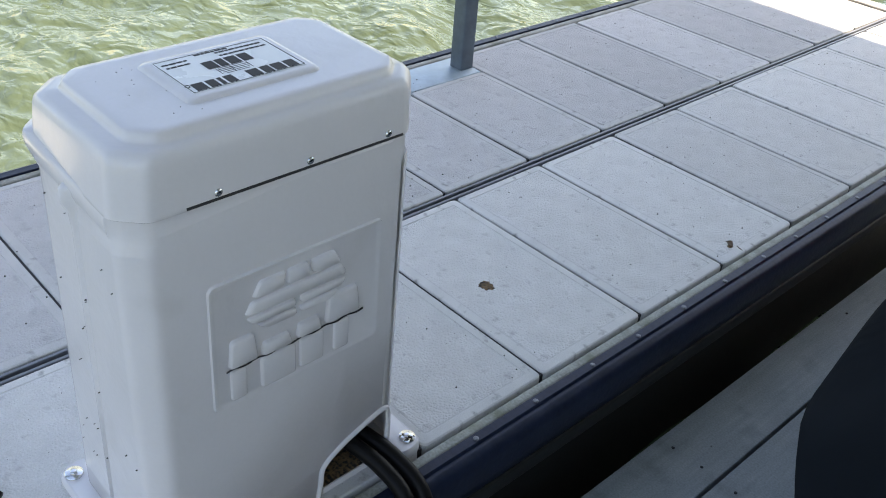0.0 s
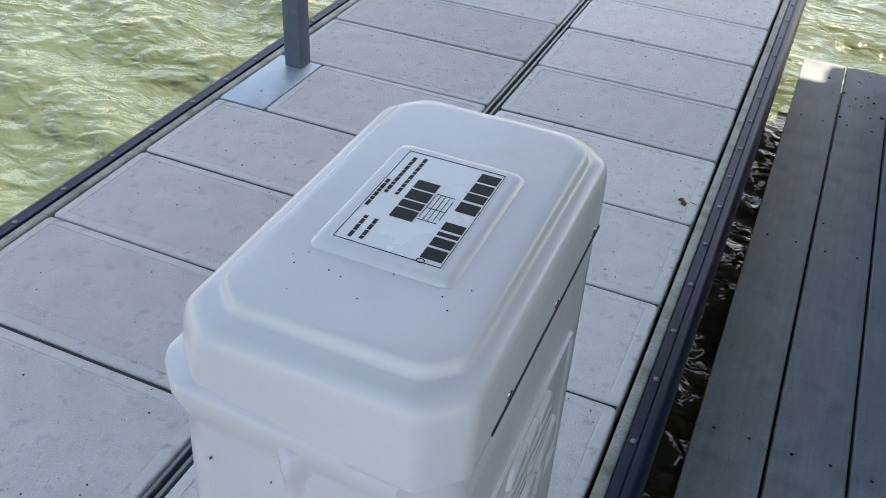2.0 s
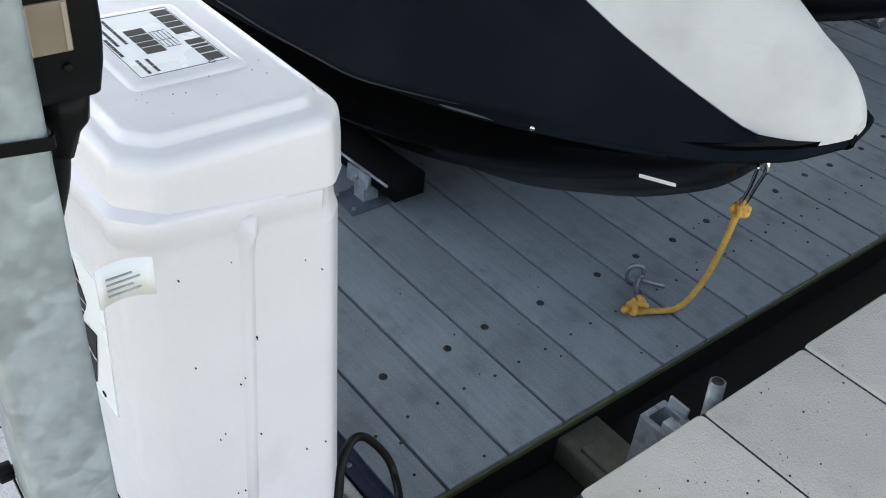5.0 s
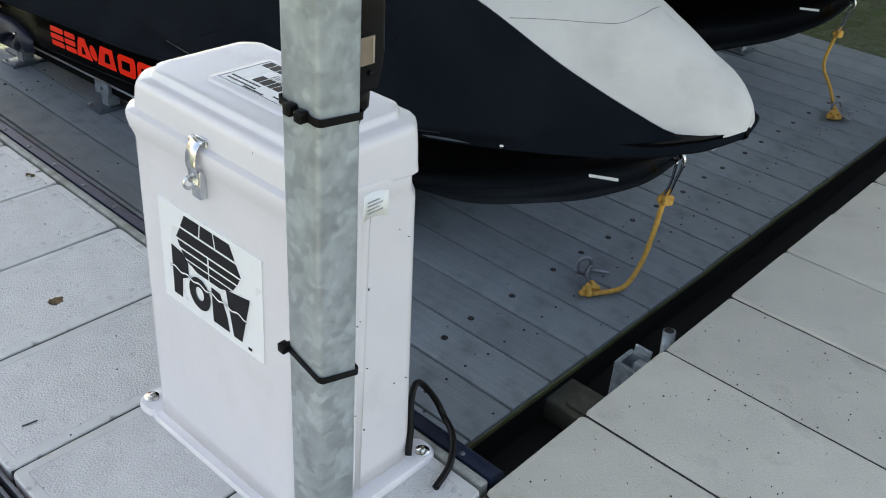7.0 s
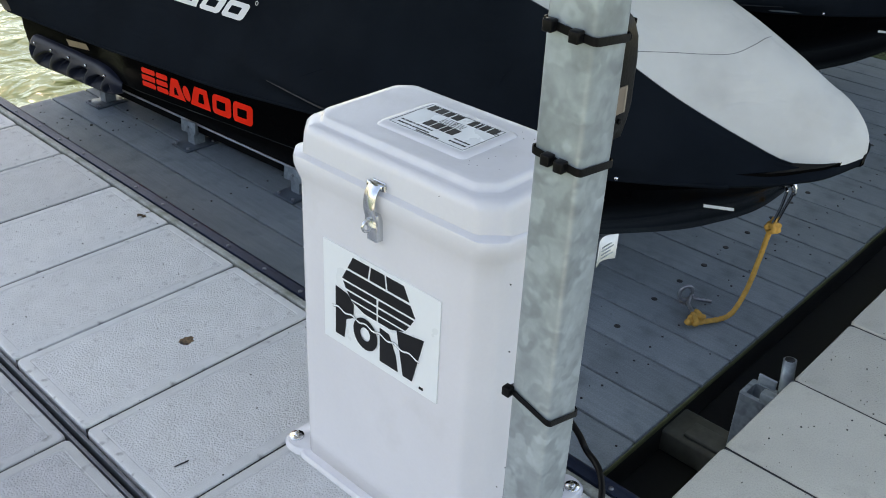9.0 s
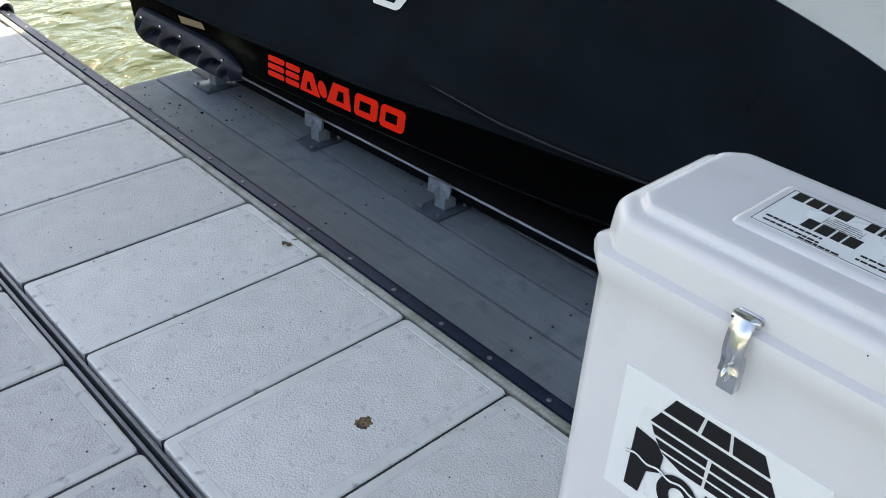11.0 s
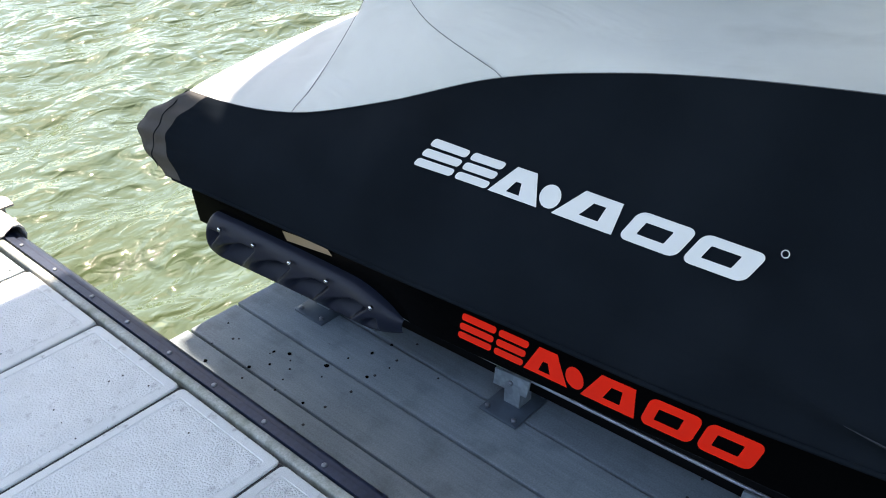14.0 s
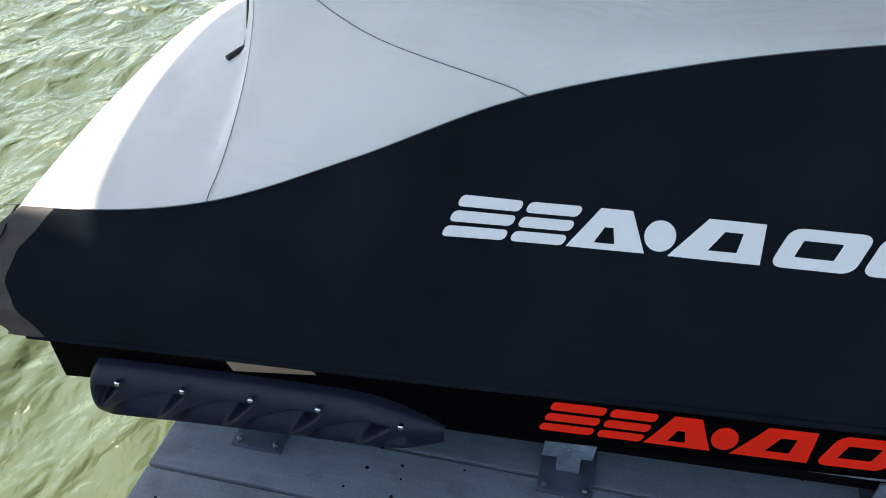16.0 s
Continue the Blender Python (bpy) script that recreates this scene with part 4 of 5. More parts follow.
def control_box():
    t = thing("control_box", (BX, BY, 0), "white moulded plastic lift control box standing on the dock", "control box")
    # body: side with the hose cut-out facing the lift
    levels = []
    for z, rim in ((0.004, 0.0), (0.06, 0.0), (0.114, 0.0), (0.30, 0.0), (0.548, 0.0), (0.566, 0.0), (0.576, 0.35), (0.586, 0.7), (0.596, 0.95), (0.606, 1.0), (0.611, 0.85)):
        levels.append((z, 0.012 + 0.009 * rim, 0.0055 - 0.003 * rim, 0.019 + 0.0105 * rim, 0.002 + 0.008 * rim, 0.029))
    levels += [(0.6155, 0.013, 0.002, 0.021, 0.000, 0.032), (0.618, 0.006, 0.002, 0.014, -0.006, 0.031), (0.618, 0.0, 0.0, 0.010, -0.012, 0.031)]
    ycut = [-0.492, -0.452, -0.390, -0.366]
    rings = []
    for z, xn, xp, yn, yp, c in levels:
        ring = rounded(off_rect(xn, xp, yn, yp, c, z), 0.010, 3)
        # the flared rim sinks below the lid and dies out at the hinge side
        flush = rounded(off_rect(xn, xp, min(yn, 0.0135), min(yp, -0.004), c, z), 0.010, 3)
        blend = [min(1.0, max(0.0, (BX + BA - 0.030 - a.x) / 0.014)) if z > 0.57 else 1.0 for a in ring]
        ring = [a * w + b * (1 - w) for a, b, w in zip(ring, flush, blend)]
        if z > 0.555:
            ring = [a - Vector((0, 0, 0.015 * min(1.0, max(0.0, (a.x - BX + BA - 0.02) / 0.06)))) for a in ring]
        # extra points along the side that faces the lift, from low y to high y
        right = [(BX + BA + xp, y, z) for y in ycut]
        ring = [tuple(p) for p in ring]
        ring = ring + right
        rings.append(ring)
    bm = bmesh.new()
    rows = [[bm.verts.new(p) for p in r] for r in rings]
    n = len(rows[0])
    for i, (ra, rb) in enumerate(zip(rows, rows[1:])):
        for j in range(n):
            jj = (j + 1) % n
            mid = (ra[j].co + ra[jj].co) / 2
            if i < 2 and ycut[0] - 0.003 < mid.y < ycut[3] + 0.003 and mid.x > BX + BA - 0.01:
                continue
            bm.faces.new((ra[j], ra[jj], rb[jj], rb[j]))
    for v in rows[2]:
        if abs(v.co.y - ycut[0]) < 1e-4 and v.co.x > BX:
            v.co.z = 0.064
        if abs(v.co.y - ycut[1]) < 1e-4 and v.co.x > BX:
            v.co.z = 0.090
    bmesh.ops.recalc_face_normals(bm, faces=bm.faces)
    body = part("body", bm, M_WHITE, t, "tall white box body with a hose cut-out")
    so = body.modifiers.new("wall", "SOLIDIFY")
    so.thickness, so.offset = 0.005, -1
    autosmooth(body, 38)
    # lip round the hose cut-out
    xl_ = BX + BA + 0.006
    lip = curve_points([(xl_, -0.502, 0.004), (xl_, -0.497, 0.030), (xl_, -0.491, 0.064), (xl_, -0.452, 0.090), (xl_, -0.400, 0.109), (xl_, -0.372, 0.114), (xl_, -0.364, 0.092), (xl_, -0.364, 0.004)], 8)
    part("cutout_lip", tube(lip, 0.0048, 8), M_WHITE, body)
    rings = [rounded([(x, y, z) for x, y, _ in off_rect(0.030 - g, 0.004, 0.040 - g, 0.026 - g, 0.040, 0)], 0.018, 4) for z, g in ((0.001, 0.0), (0.008, 0.0), (0.012, 0.003))]
    base = part("base_plate", loft(rings, False, True), M_WHITE, body)
    autosmooth(base, 45)
    part("inner_floor", box(BX - 0.10, BX + BA + 0.002, BY - 0.18, BY + 0.17, 0.0125, 0.0145), M_STAIN, body, smooth=False)
    # Unseen dark block added so the cut-out looks black inside.
    part("pump_housing", box(BX - 0.09, BX + 0.03, BY - 0.10, BY + 0.15, 0.0145, 0.30, 0.01), M_PLUG, body, smooth=False)
    # foot flange at both ends
    for sy in (-1, 1):
        y = BY + sy * (BB + (0.007 if sy > 0 else 0.018))
        shape = [(x, yy) for x, yy in round_rect(BA + 0.032, 0.032, 0.026, 5)]
        bm = loft([[(BX + x, y + yy, z) for x, yy in shape] for z in (0.001, 0.010)] + [[(BX + x * 0.975, y + yy * 0.86, 0.015) for x, yy in shape]], True, True)
        foot = part("foot_flange", bm, M_WHITE, body)
        autosmooth(foot, 45)
        for sx in (-1, 1):
            c = (BX + sx * (BA + 0.006), y + sy * 0.012, 0.015)
            part("washer", disc(c, (0, 0, 1), 0.014, 0.003, 20), M_STEEL, foot)
            part("bolt", disc((c[0], c[1], 0.018), (0, 0, 1), 0.006, 0.004, 6, 0.001), M_STEEL, foot)
    # raised rib and panel relief on the two end faces
    for sy, g in ((-1, 0.0202), (1, 0.0032)):
        y = BY + sy * (BB + g - 0.0015)
        rows = []
        for z, w, h in ((0.02, 0.013, 0.003), (0.30, 0.013, 0.0045), (0.53, 0.013, 0.0050), (0.555, 0.014, 0.0070), (0.572, 0.017, 0.0150), (0.590, 0.019, 0.0150), (0.599, 0.018, 0.004)):
            rows.append([(BX - 0.007 + w * u, y + sy * (h * (0.5 + 0.5 * math.cos(math.pi * u)) - 0.001), z) for u in np.linspace(-1, 1, 13)])
        bm = loft(rows, closed=False)
        bmesh.ops.recalc_face_normals(bm, faces=bm.faces)
        rib = part("end_rib", bm, M_WHITE, body)
        rib.modifiers.new("wall", "SOLIDIFY").thickness = 0.002
    # lid
    prof = [(0.5985, -0.006, 0.032), (0.5955, 0.0075, 0.032), (0.5975, 0.0092, 0.032), (0.602, 0.0085, 0.032), (0.640, 0.0075, 0.032), (0.660, 0.006, 0.032), (0.668, 0.0042, 0.032), (0.6735, 0.000, 0.032), (0.6755, -0.006, 0.032), (0.6760, -0.0165, 0.027), (0.6775, -0.0188, 0.026), (0.6820, -0.0205, 0.025), (0.6866, -0.0222, 0.024), (0.6882, -0.0248, 0.023), (0.6882, -0.034, 0.020)]
    rings = []
    for z, g, c in prof:
        s = min(1.0, max(0.0, (-0.008 - g) / 0.008))
        drop = 0.001 * min(1.0, max(0.0, (0.655 - z) / 0.055))
        rings.append(rounded(off_rect(g + 0.003 + 0.004 * s, g + 0.008 * s, g + 0.012 + drop - 0.003 * s, g - 0.008 + 0.002 * s, c, z), 0.009, 4))
    bm = loft(rings, False, True)
    lid = part("lid", bm, M_WHITE, t, "white lid with stepped cut corners")
    autosmooth(lid, 50)
    rings = [rounded(off_rect(0.004, 0.003, 0.014, -0.010, 0.032, z), 0.009, 4) for z in (0.55, 0.606)]
    part("lid_seat", loft(rings, False, True), M_WHITE, body)
    # label pad on the lid
    cx, cy = -0.169, -0.556
    prof = [(0.687, 0.0655, 0.0925), (0.6905, 0.0635, 0.0905), (0.693, 0.0600, 0.0870), (0.6932, 0.0560, 0.0830)]
    bm = loft([[(cx + x, cy + y, z) for x, y in round_rect(a, b, 0.010, 4)] for z, a, b in prof], False, True)
    part("label_pad", bm, M_WHITE, lid)
    lab = part("label", box(cx - 0.050, cx + 0.050, cy - 0.078, cy + 0.078, 0.6933, 0.6938), M_PAPER, lid, "white label with dark plain bars", smooth=False)
    border = 0.6942
    for a, b, c_, d in ((-0.048, 0.048, -0.0765, -0.0758), (-0.048, 0.048, 0.0758, 0.0765), (-0.0485, -0.048, -0.0765, 0.0765), (0.048, 0.0485, -0.0765, 0.0765)):
        part("border", box(cx + a, cx + b, cy + c_, cy + d, 0.6938, border), M_INK, lab, smooth=False)
    for y0, w in ((0.070, 0.0140), (0.0525, 0.0150), (0.0345, 0.0120), (0.0185, 0.0155), (-0.0160, 0.0115), (-0.0312, 0.0050), (-0.0395, 0.0120), (-0.0550, 0.0150)):
        part("bar", box(cx + 0.0275, cx + 0.0465, cy + y0 - w, cy + y0, 0.6938, 0.6943), M_INK, lab, smooth=False)
    for y0, w in ((0.0335, 0.0135), (0.0170, 0.0150), (-0.0010, 0.0105), (-0.0140, 0.0150)):
        part("bar", box(cx - 0.0200, cx + 0.0015, cy + y0 - w, cy + y0, 0.6938, 0.6943), M_INK, lab, smooth=False)
    for i in range(5):
        h = 0.0225 - 0.0022 * abs(i - 1.5)
        part("thin_bar", box(cx + 0.0035 + i * 0.0044, cx + 0.0040 + i * 0.0044, cy - h, cy + h - 0.002, 0.6938, 0.6942), M_INK, lab, smooth=False)
    for dy in (-0.0225, -0.004, 0.0195):
        part("thin_bar", box(cx + 0.0035, cx + 0.0215, cy + dy, cy + dy + 0.0005, 0.6938, 0.6942), M_INK, lab, smooth=False)
    part("mark_ring", tube([(cx + 0.030 + 0.0035 * math.cos(a), cy - 0.0745 + 0.0028 * math.sin(a), 0.6940) for a in np.linspace(0, 2 * math.pi, 15)], 0.0005, 5), M_INK, lab)
    for dx, a, b in ((-0.0300, 0.069, 0.003), (-0.0400, 0.067, 0.001), (-0.0462, 0.022, -0.025), (-0.0280, -0.039, -0.073), (-0.0380, -0.038, -0.073)):
        y = a
        while y > b + 0.002:
            w = random.uniform(0.004, 0.009)
            part("fine_bar", box(cx + dx, cx + dx + 0.0034, cy + max(y - w, b), cy + y, 0.6938, 0.6942), M_INK, lab, smooth=False)
            y -= w + 0.0015
    # hinge with screws on the lift side
    xh = BX + BA + 0.0075
    part("hinge", tube([(xh + 0.001, y, 0.5985) for y in np.linspace(BY - 0.150, BY + 0.165, 30)], 0.0020, 8), M_PLUG, lid, "dark piano hinge line")
    for y in (-0.650, -0.523, -0.400):
        part("screw", disc((xh - 0.0005, y, 0.606), (1, 0, 0), 0.0055, 0.0015, 10, 0.0015), M_STEEL, lid)
    # latch
    xl, yl = BX - BA - 0.009, -0.545
    latch = part("latch", box(xl - 0.004, xl + 0.004, yl - 0.014, yl + 0.014, 0.602, 0.642, 0.002), M_STEEL, lid, "chrome draw latch")
    part("hinge_pin", tube([(xl - 0.007, yl - 0.016, 0.634), (xl - 0.007, yl + 0.016, 0.634)], 0.006, 10), M_STEEL, latch)
    arm = curve_points([(xl - 0.008, 0, 0.630), (xl - 0.020, 0, 0.614), (xl - 0.023, 0, 0.592), (xl - 0.019, 0, 0.572), (xl - 0.021, 0, 0.560)], 5)
    bm = loft([[(p.x, yl - 0.012, p.z), (p.x, yl + 0.012, p.z), (p.x + 0.002, yl + 0.012, p.z - 0.001), (p.x + 0.002, yl - 0.012, p.z - 0.001)] for p in arm], True, True)
    bmesh.ops.recalc_face_normals(bm, faces=bm.faces)
    part("strap", bm, M_STEEL, latch)
    part("staple", tube([(xl - 0.026 + 0.011 * math.cos(a), yl - 0.002, 0.566 + 0.010 * math.sin(a)) for a in np.linspace(0, 6.2, 16)], 0.0025, 6), M_STEEL, latch)
    part("catch", box(xl - 0.016, xl + 0.002, yl - 0.010, yl + 0.012, 0.545, 0.580, 0.002), M_STEEL, body, "chrome latch catch plate")
    # logo sticker, face towards the walkway
    xs = BX - BA - 0.0132
    st = part("sticker", box(xs - 0.0008, xs + 0.002, -0.681, -0.418, 0.309, 0.4965), M_PAPER, body, "white sticker with plain black emblem shapes", smooth=False)

    def slab(pts, name="emblem_shape", x0=xs - 0.0018, m=M_INK, parent=st, th=0.001):
        bm = bmesh.new()
        loft([[(x0, y, z) for y, z in pts], [(x0 + th, y, z) for y, z in pts]], True, True, bm=bm)
        bmesh.ops.recalc_face_normals(bm, faces=bm.faces)
        return part(name, bm, m, parent, smooth=False)
    # dome of rows of tiles over a row of plain chunky blocks split by a wave
    ey = -0.547
    rows = ((0.4655, 0.4890, 0.0695, 0.0570), (0.4415, 0.4605, 0.0830, 0.0720), (0.4260, 0.4370, 0.0740, 0.0800), (0.4110, 0.4215, 0.0630, 0.0710), (0.3970, 0.4070, 0.0300, 0.0590))
    for i, (z0, z1, h0, h1) in enumerate(rows):
        cuts = ((-1, -0.33), (-0.26, 0.26), (0.33, 1)) if i == 0 else ((-1, 1),) if i == 1 else ((-1, -0.035), (0.035, 1))
        for u0, u1 in cuts:
            q0, q1 = (u0 * h0, u1 * h0)
            if i == 4:
                q0, q1 = (-0.030, -0.002) if u0 < 0 else (0.002, 0.030)
            slab([(ey - q0, z0), (ey - q1, z0), (ey - u1 * h1, z1), (ey - u0 * h1, z1)])

    def wave(u):
        """Height of the white ripple that splits the row of blocks."""
        return 0.3760 - 0.05 * (u - 0.10) + 0.0022 * math.sin(u * 190)

    def on_face(u, v):
        return Vector((xs - 0.0022, -0.4475 - u, v))
    outlines = (((0.000, 0.328), (0.021, 0.328), (0.026, 0.366), (0.043, 0.376), (0.044, 0.402), (0.030, 0.416), (0.001, 0.420)),
                ((0.107, 0.325), (0.148, 0.325), (0.143, 0.352), (0.127, 0.386), (0.106, 0.388)),
                ((0.160, 0.324), (0.180, 0.324), (0.203, 0.412), (0.144, 0.402)))
    for ring in outlines:
        slab([tuple(on_face(u, v))[1:] for u, v in ring], "bar", xs - 0.0022)
    ring = [(0.0725 + 0.0285 * math.cos(a), 0.3590 + 0.0300 * math.sin(a)) for a in np.linspace(0, 2 * math.pi, 28, endpoint=False)]
    bm = loft([[on_face(u, v) for u, v in ring], [on_face(0.0725 + (u - 0.0725) * 0.40, 0.359 + (v - 0.359) * 0.42) for u, v in ring]])
    part("bar", bm, M_INK, st, smooth=False)
    us = np.linspace(-0.006, 0.196, 70)
    bm = loft([[(xs - 0.0030, -0.4475 - u, wave(u) - 0.0016), (xs - 0.0030, -0.4475 - u, wave(u) + 0.0016)] for u in us], closed=False)
    part("ripple_line", bm, M_PAPER, st, smooth=False)
    for dz in (-0.0022, 0.0022):
        bm = loft([[(xs - 0.0031, -0.4475 - u, wave(u) + dz - 0.0004), (xs - 0.0031, -0.4475 - u, wave(u) + dz + 0.0004)] for u in us], closed=False)
        part("ripple_edge", bm, M_INK, st, smooth=False)
    for u in (0.196, 0.2005):
        part("fine_bar", box(xs - 0.0022, xs - 0.0008, -0.4475 - u - 0.0035, -0.4475 - u, 0.3185, 0.3225), M_INK, st, smooth=False)
    # embossed panel, face towards the lift
    xe = BX + BA + 0.006
    bm = loft([[(xe + h, -0.536 + y, 0.380 + z) for y, z in round_rect(a, b, 0.010, 4)] for h, a, b in ((-0.002, 0.137, 0.101), (0.0030, 0.135, 0.099), (0.0030, 0.132, 0.096), (0.001, 0.129, 0.093))], False, True)
    bmesh.ops.recalc_face_normals(bm, faces=bm.faces)
    em = part("embossed_panel", bm, M_WHITE, body)
    autosmooth(em, 40)

    def raised(pts, h=0.0045):
        c = (sum(p[0] for p in pts) / len(pts), sum(p[1] for p in pts) / len(pts))
        rings = []
        for d, s in ((-0.001, 1.0), (h * 0.7, 0.96), (h, 0.88)):
            r = rounded([(xe + 0.001 + d, c[0] + (y - c[0]) * s, c[1] + (z - c[1]) * s) for y, z in pts], 0.004, 2)
            rings.append(r)
        bm = loft(rings, False, True)
        bmesh.ops.recalc_face_normals(bm, faces=bm.faces)
        autosmooth(part("raised_shape", bm, M_WHITE, em), 60)
    ec = -0.541
    for i, (z0, z1, h0, h1) in enumerate(((0.440, 0.462, 0.070, 0.058), (0.417, 0.435, 0.082, 0.072), (0.401, 0.412, 0.072, 0.080), (0.387, 0.397, 0.052, 0.066))):
        cuts = ((-1, -0.33), (-0.27, 0.27), (0.33, 1)) if i == 0 else ((-1, 1),) if i == 1 else ((-1, -0.04), (0.04, 1))
        for u0, u1 in cuts:
            raised([(ec + u0 * h0, z0), (ec + u1 * h0, z0), (ec + u1 * h1, z1), (ec + u0 * h1, z1)], 0.0055)
    for u, z in (((-0.108, -0.064), (0.345, 0.388)), ((-0.060, -0.010), (0.344, 0.364)), ((-0.004, 0.038), (0.345, 0.368)), ((0.044, 0.104), (0.346, 0.392))):
        raised([(ec + u[0], z[0]), (ec + u[1], z[0]), (ec + u[1] - 0.006, z[1]), (ec + u[0] + 0.004, z[1])], 0.0070)
    for u, z in (((-0.106, -0.082), (0.290, 0.340)), ((-0.060, -0.004), (0.288, 0.339)), ((0.002, 0.042), (0.290, 0.340)), ((0.060, 0.086), (0.290, 0.341))):
        raised([(ec + u[0], z[0]), (ec + u[1], z[0]), (ec + u[1], z[1]), (ec + u[0], z[1])], 0.0045)
    bm = tube([(xe + 0.004, ec - 0.112 + 0.222 * k / 40, 0.3425 + 0.0016 * math.sin(k * 0.95)) for k in range(41)], 0.0013, 6)
    part("split_line", bm, M_PLUG, em, "dark rippled split line across the raised shapes")
    # dark specks
    bm = bmesh.new()
    rnd = random.Random(8)
    for _ in range(16):
        x, y = BX + rnd.uniform(-0.07, 0.08), BY + rnd.gauss(-0.11, 0.03)
        disc((x, y, 0.6882), (0, 0, 1), rnd.uniform(0.0005, 0.0009), 0.0004, 6, bm=bm)
    for _ in range(22):
        disc((BX + rnd.uniform(-0.09, 0.09), BY - BB - 0.0215, rnd.uniform(0.12, 0.56)), (0, -1, 0), rnd.uniform(0.0005, 0.0011), 0.0012, 6, bm=bm)
    for _ in range(14):
        disc((BX - BA - 0.0066, BY + rnd.uniform(-0.15, 0.15), rnd.uniform(0.625, 0.66)), (-1, 0, 0), rnd.uniform(0.0005, 0.0010), 0.003, 6, bm=bm)
    for x, y in ((-0.172, -0.717), (-0.115, -0.700), (-0.250, -0.655)):
        disc((x, y, 0.6795), (0, 0, 1), 0.0016, 0.0012, 7, bm=bm)
    part("dirt_specks", bm, M_SPECK, t, kind="stuff")
    # the moulding leans a little from its foot up
    for ob in t.children_recursive:
        for v in ob.data.vertices:
            up = max(0.0, v.co.z - 0.03)
            if 0.55 < v.co.z < 0.63 and v.co.x < 0:
                v.co.z += 0.012 * min(1.0, -v.co.x / 0.10)
            # the lift side widens towards the foot, and the near end sits a little askew
            if v.co.x > 0:
                v.co.x += 0.022 * max(0.0, 1 - v.co.z / 0.57) * min(1.0, v.co.x / 0.10)
            v.co.x += 0.003 - 0.015 * v.co.y
            v.co.x, v.co.y = v.co.x + 0.034 * up, v.co.y + 0.022 * up
    return t


control_box()

# ---- hoses and cable at the box ----
h = thing("hydraulic_hose", (-0.02, -0.42, 0), "pair of black rubber hydraulic hoses leaving the control box", "hose")
for dy, dz in ((0.0, 0.0), (0.034, -0.006)):
    pts = curve_points([(-0.16, -0.47 + dy, 0.10 + dz), (-0.07, -0.43 + dy, 0.060 + dz), (0.01, -0.405 + dy, 0.035 + dz), (0.075, -0.400 + dy, 0.0 + dz), (0.125, -0.415 + dy, -0.10 + dz), (0.13, -0.42 + dy, -0.30)], 10)
    part("hose", tube(pts, 0.014, 12), M_CABLE, h)
c = thing("power_cable", (-0.05, -0.80, 0), "black power cable looped beside the control box", "cable")
pts = curve_points([(-0.055, -0.775, 0.03), (-0.034, -0.758, 0.07), (-0.020, -0.742, 0.108), (0.010, -0.722, 0.124), (0.045, -0.709, 0.098), (0.078, -0.716, 0.045), (0.084, -0.735, 0.012), (0.055, -0.785, 0.014), (0.0, -0.83, 0.012), (-0.06, -0.85, 0.008)], 10)
part("cable", tube(pts, 0.0065, 10), M_CABLE, c)


# ---- posts ----
def square_post(name, x, y, half, z0, z1, label, m=M_GALV, lean=0.0):
    t = thing(name, (x, y, z0), label, "post", "dock posts")
    ring = round_rect(half, half, 0.006, 3)
    bm = loft([[(x + a + lean * (z - z0), y + b, z) for a, b in ring] for z in (z0, 0.5 * (z0 + z1), z1)], True, True)
    autosmooth(part("tube", bm, m, t), 40)
    return t


PX, PY = -0.4105, -0.957
square_post("steel_post", PX, PY, 0.0280, 0.0, 2.6, "square galvanised steel post with spangled zinc finish")


def zip_tie(z, tilt, heads):
    t = thing("zip_tie", (PX, PY, z), "black plastic cable tie strapped round the steel post", "cable tie", "cable ties on the post")
    ring = round_rect(0.0298, 0.0298, 0.006, 4)
    rows = [[(PX + a * s, PY + b * s, z + dz + tilt * (b - a) * 6) for a, b in ring] for s, dz in ((0.99, -0.004), (1.03, -0.004), (1.03, 0.004), (0.99, 0.004))]
    bm = loft(rows + rows[:1])
    bmesh.ops.recalc_face_normals(bm, faces=bm.faces)
    autosmooth(part("strap", bm, M_BLACK, t))
    for dy in heads:
        part("head", box(PX - 0.039, PX - 0.028, PY + dy - 0.0055, PY + dy + 0.0055, z + tilt * (dy + 0.03) * 6 - 0.006, z + tilt * (dy + 0.03) * 6 + 0.006, 0.0015), M_BLACK, t)


zip_tie(1.000, 0.02, (0.018, -0.012))
zip_tie(0.872, 0.02, (0.006, -0.010))
zip_tie(0.560, 0.05, (0.028,))

# inline power unit strapped to the post, with its cord and flag tag
d = thing("inline_breaker", (-0.395, -0.965, 0.93), "black plastic inline breaker unit strapped to the steel post", "breaker")
prof = [(0.864, 0.016, 0.013), (0.867, 0.025, 0.018), (0.885, 0.0285, 0.021), (0.905, 0.030, 0.023), (0.950, 0.029, 0.023), (0.972, 0.026, 0.022), (0.988, 0.020, 0.018), (0.997, 0.011, 0.012)]
bm = loft([[(-0.404 + a * 0.85, -0.962 + b, z) for a, b in round_rect(hx, hy, min(hx, hy) * 0.45, 4)] for z, hx, hy in prof], True, True)
body = part("case", bm, M_BLACK, d)
autosmooth(body, 50)
part("rating_plate", box(-0.422, -0.398, -0.9865, -0.984, 0.898, 0.926, 0.0005), M_RATING, d, "silver rating plate with plain bars", smooth=False)
for x in (-0.4212, -0.4012):
    part("bar", box(x, x + 0.0024, -0.987, -0.9865, 0.899, 0.925), M_TAG, d, smooth=False)
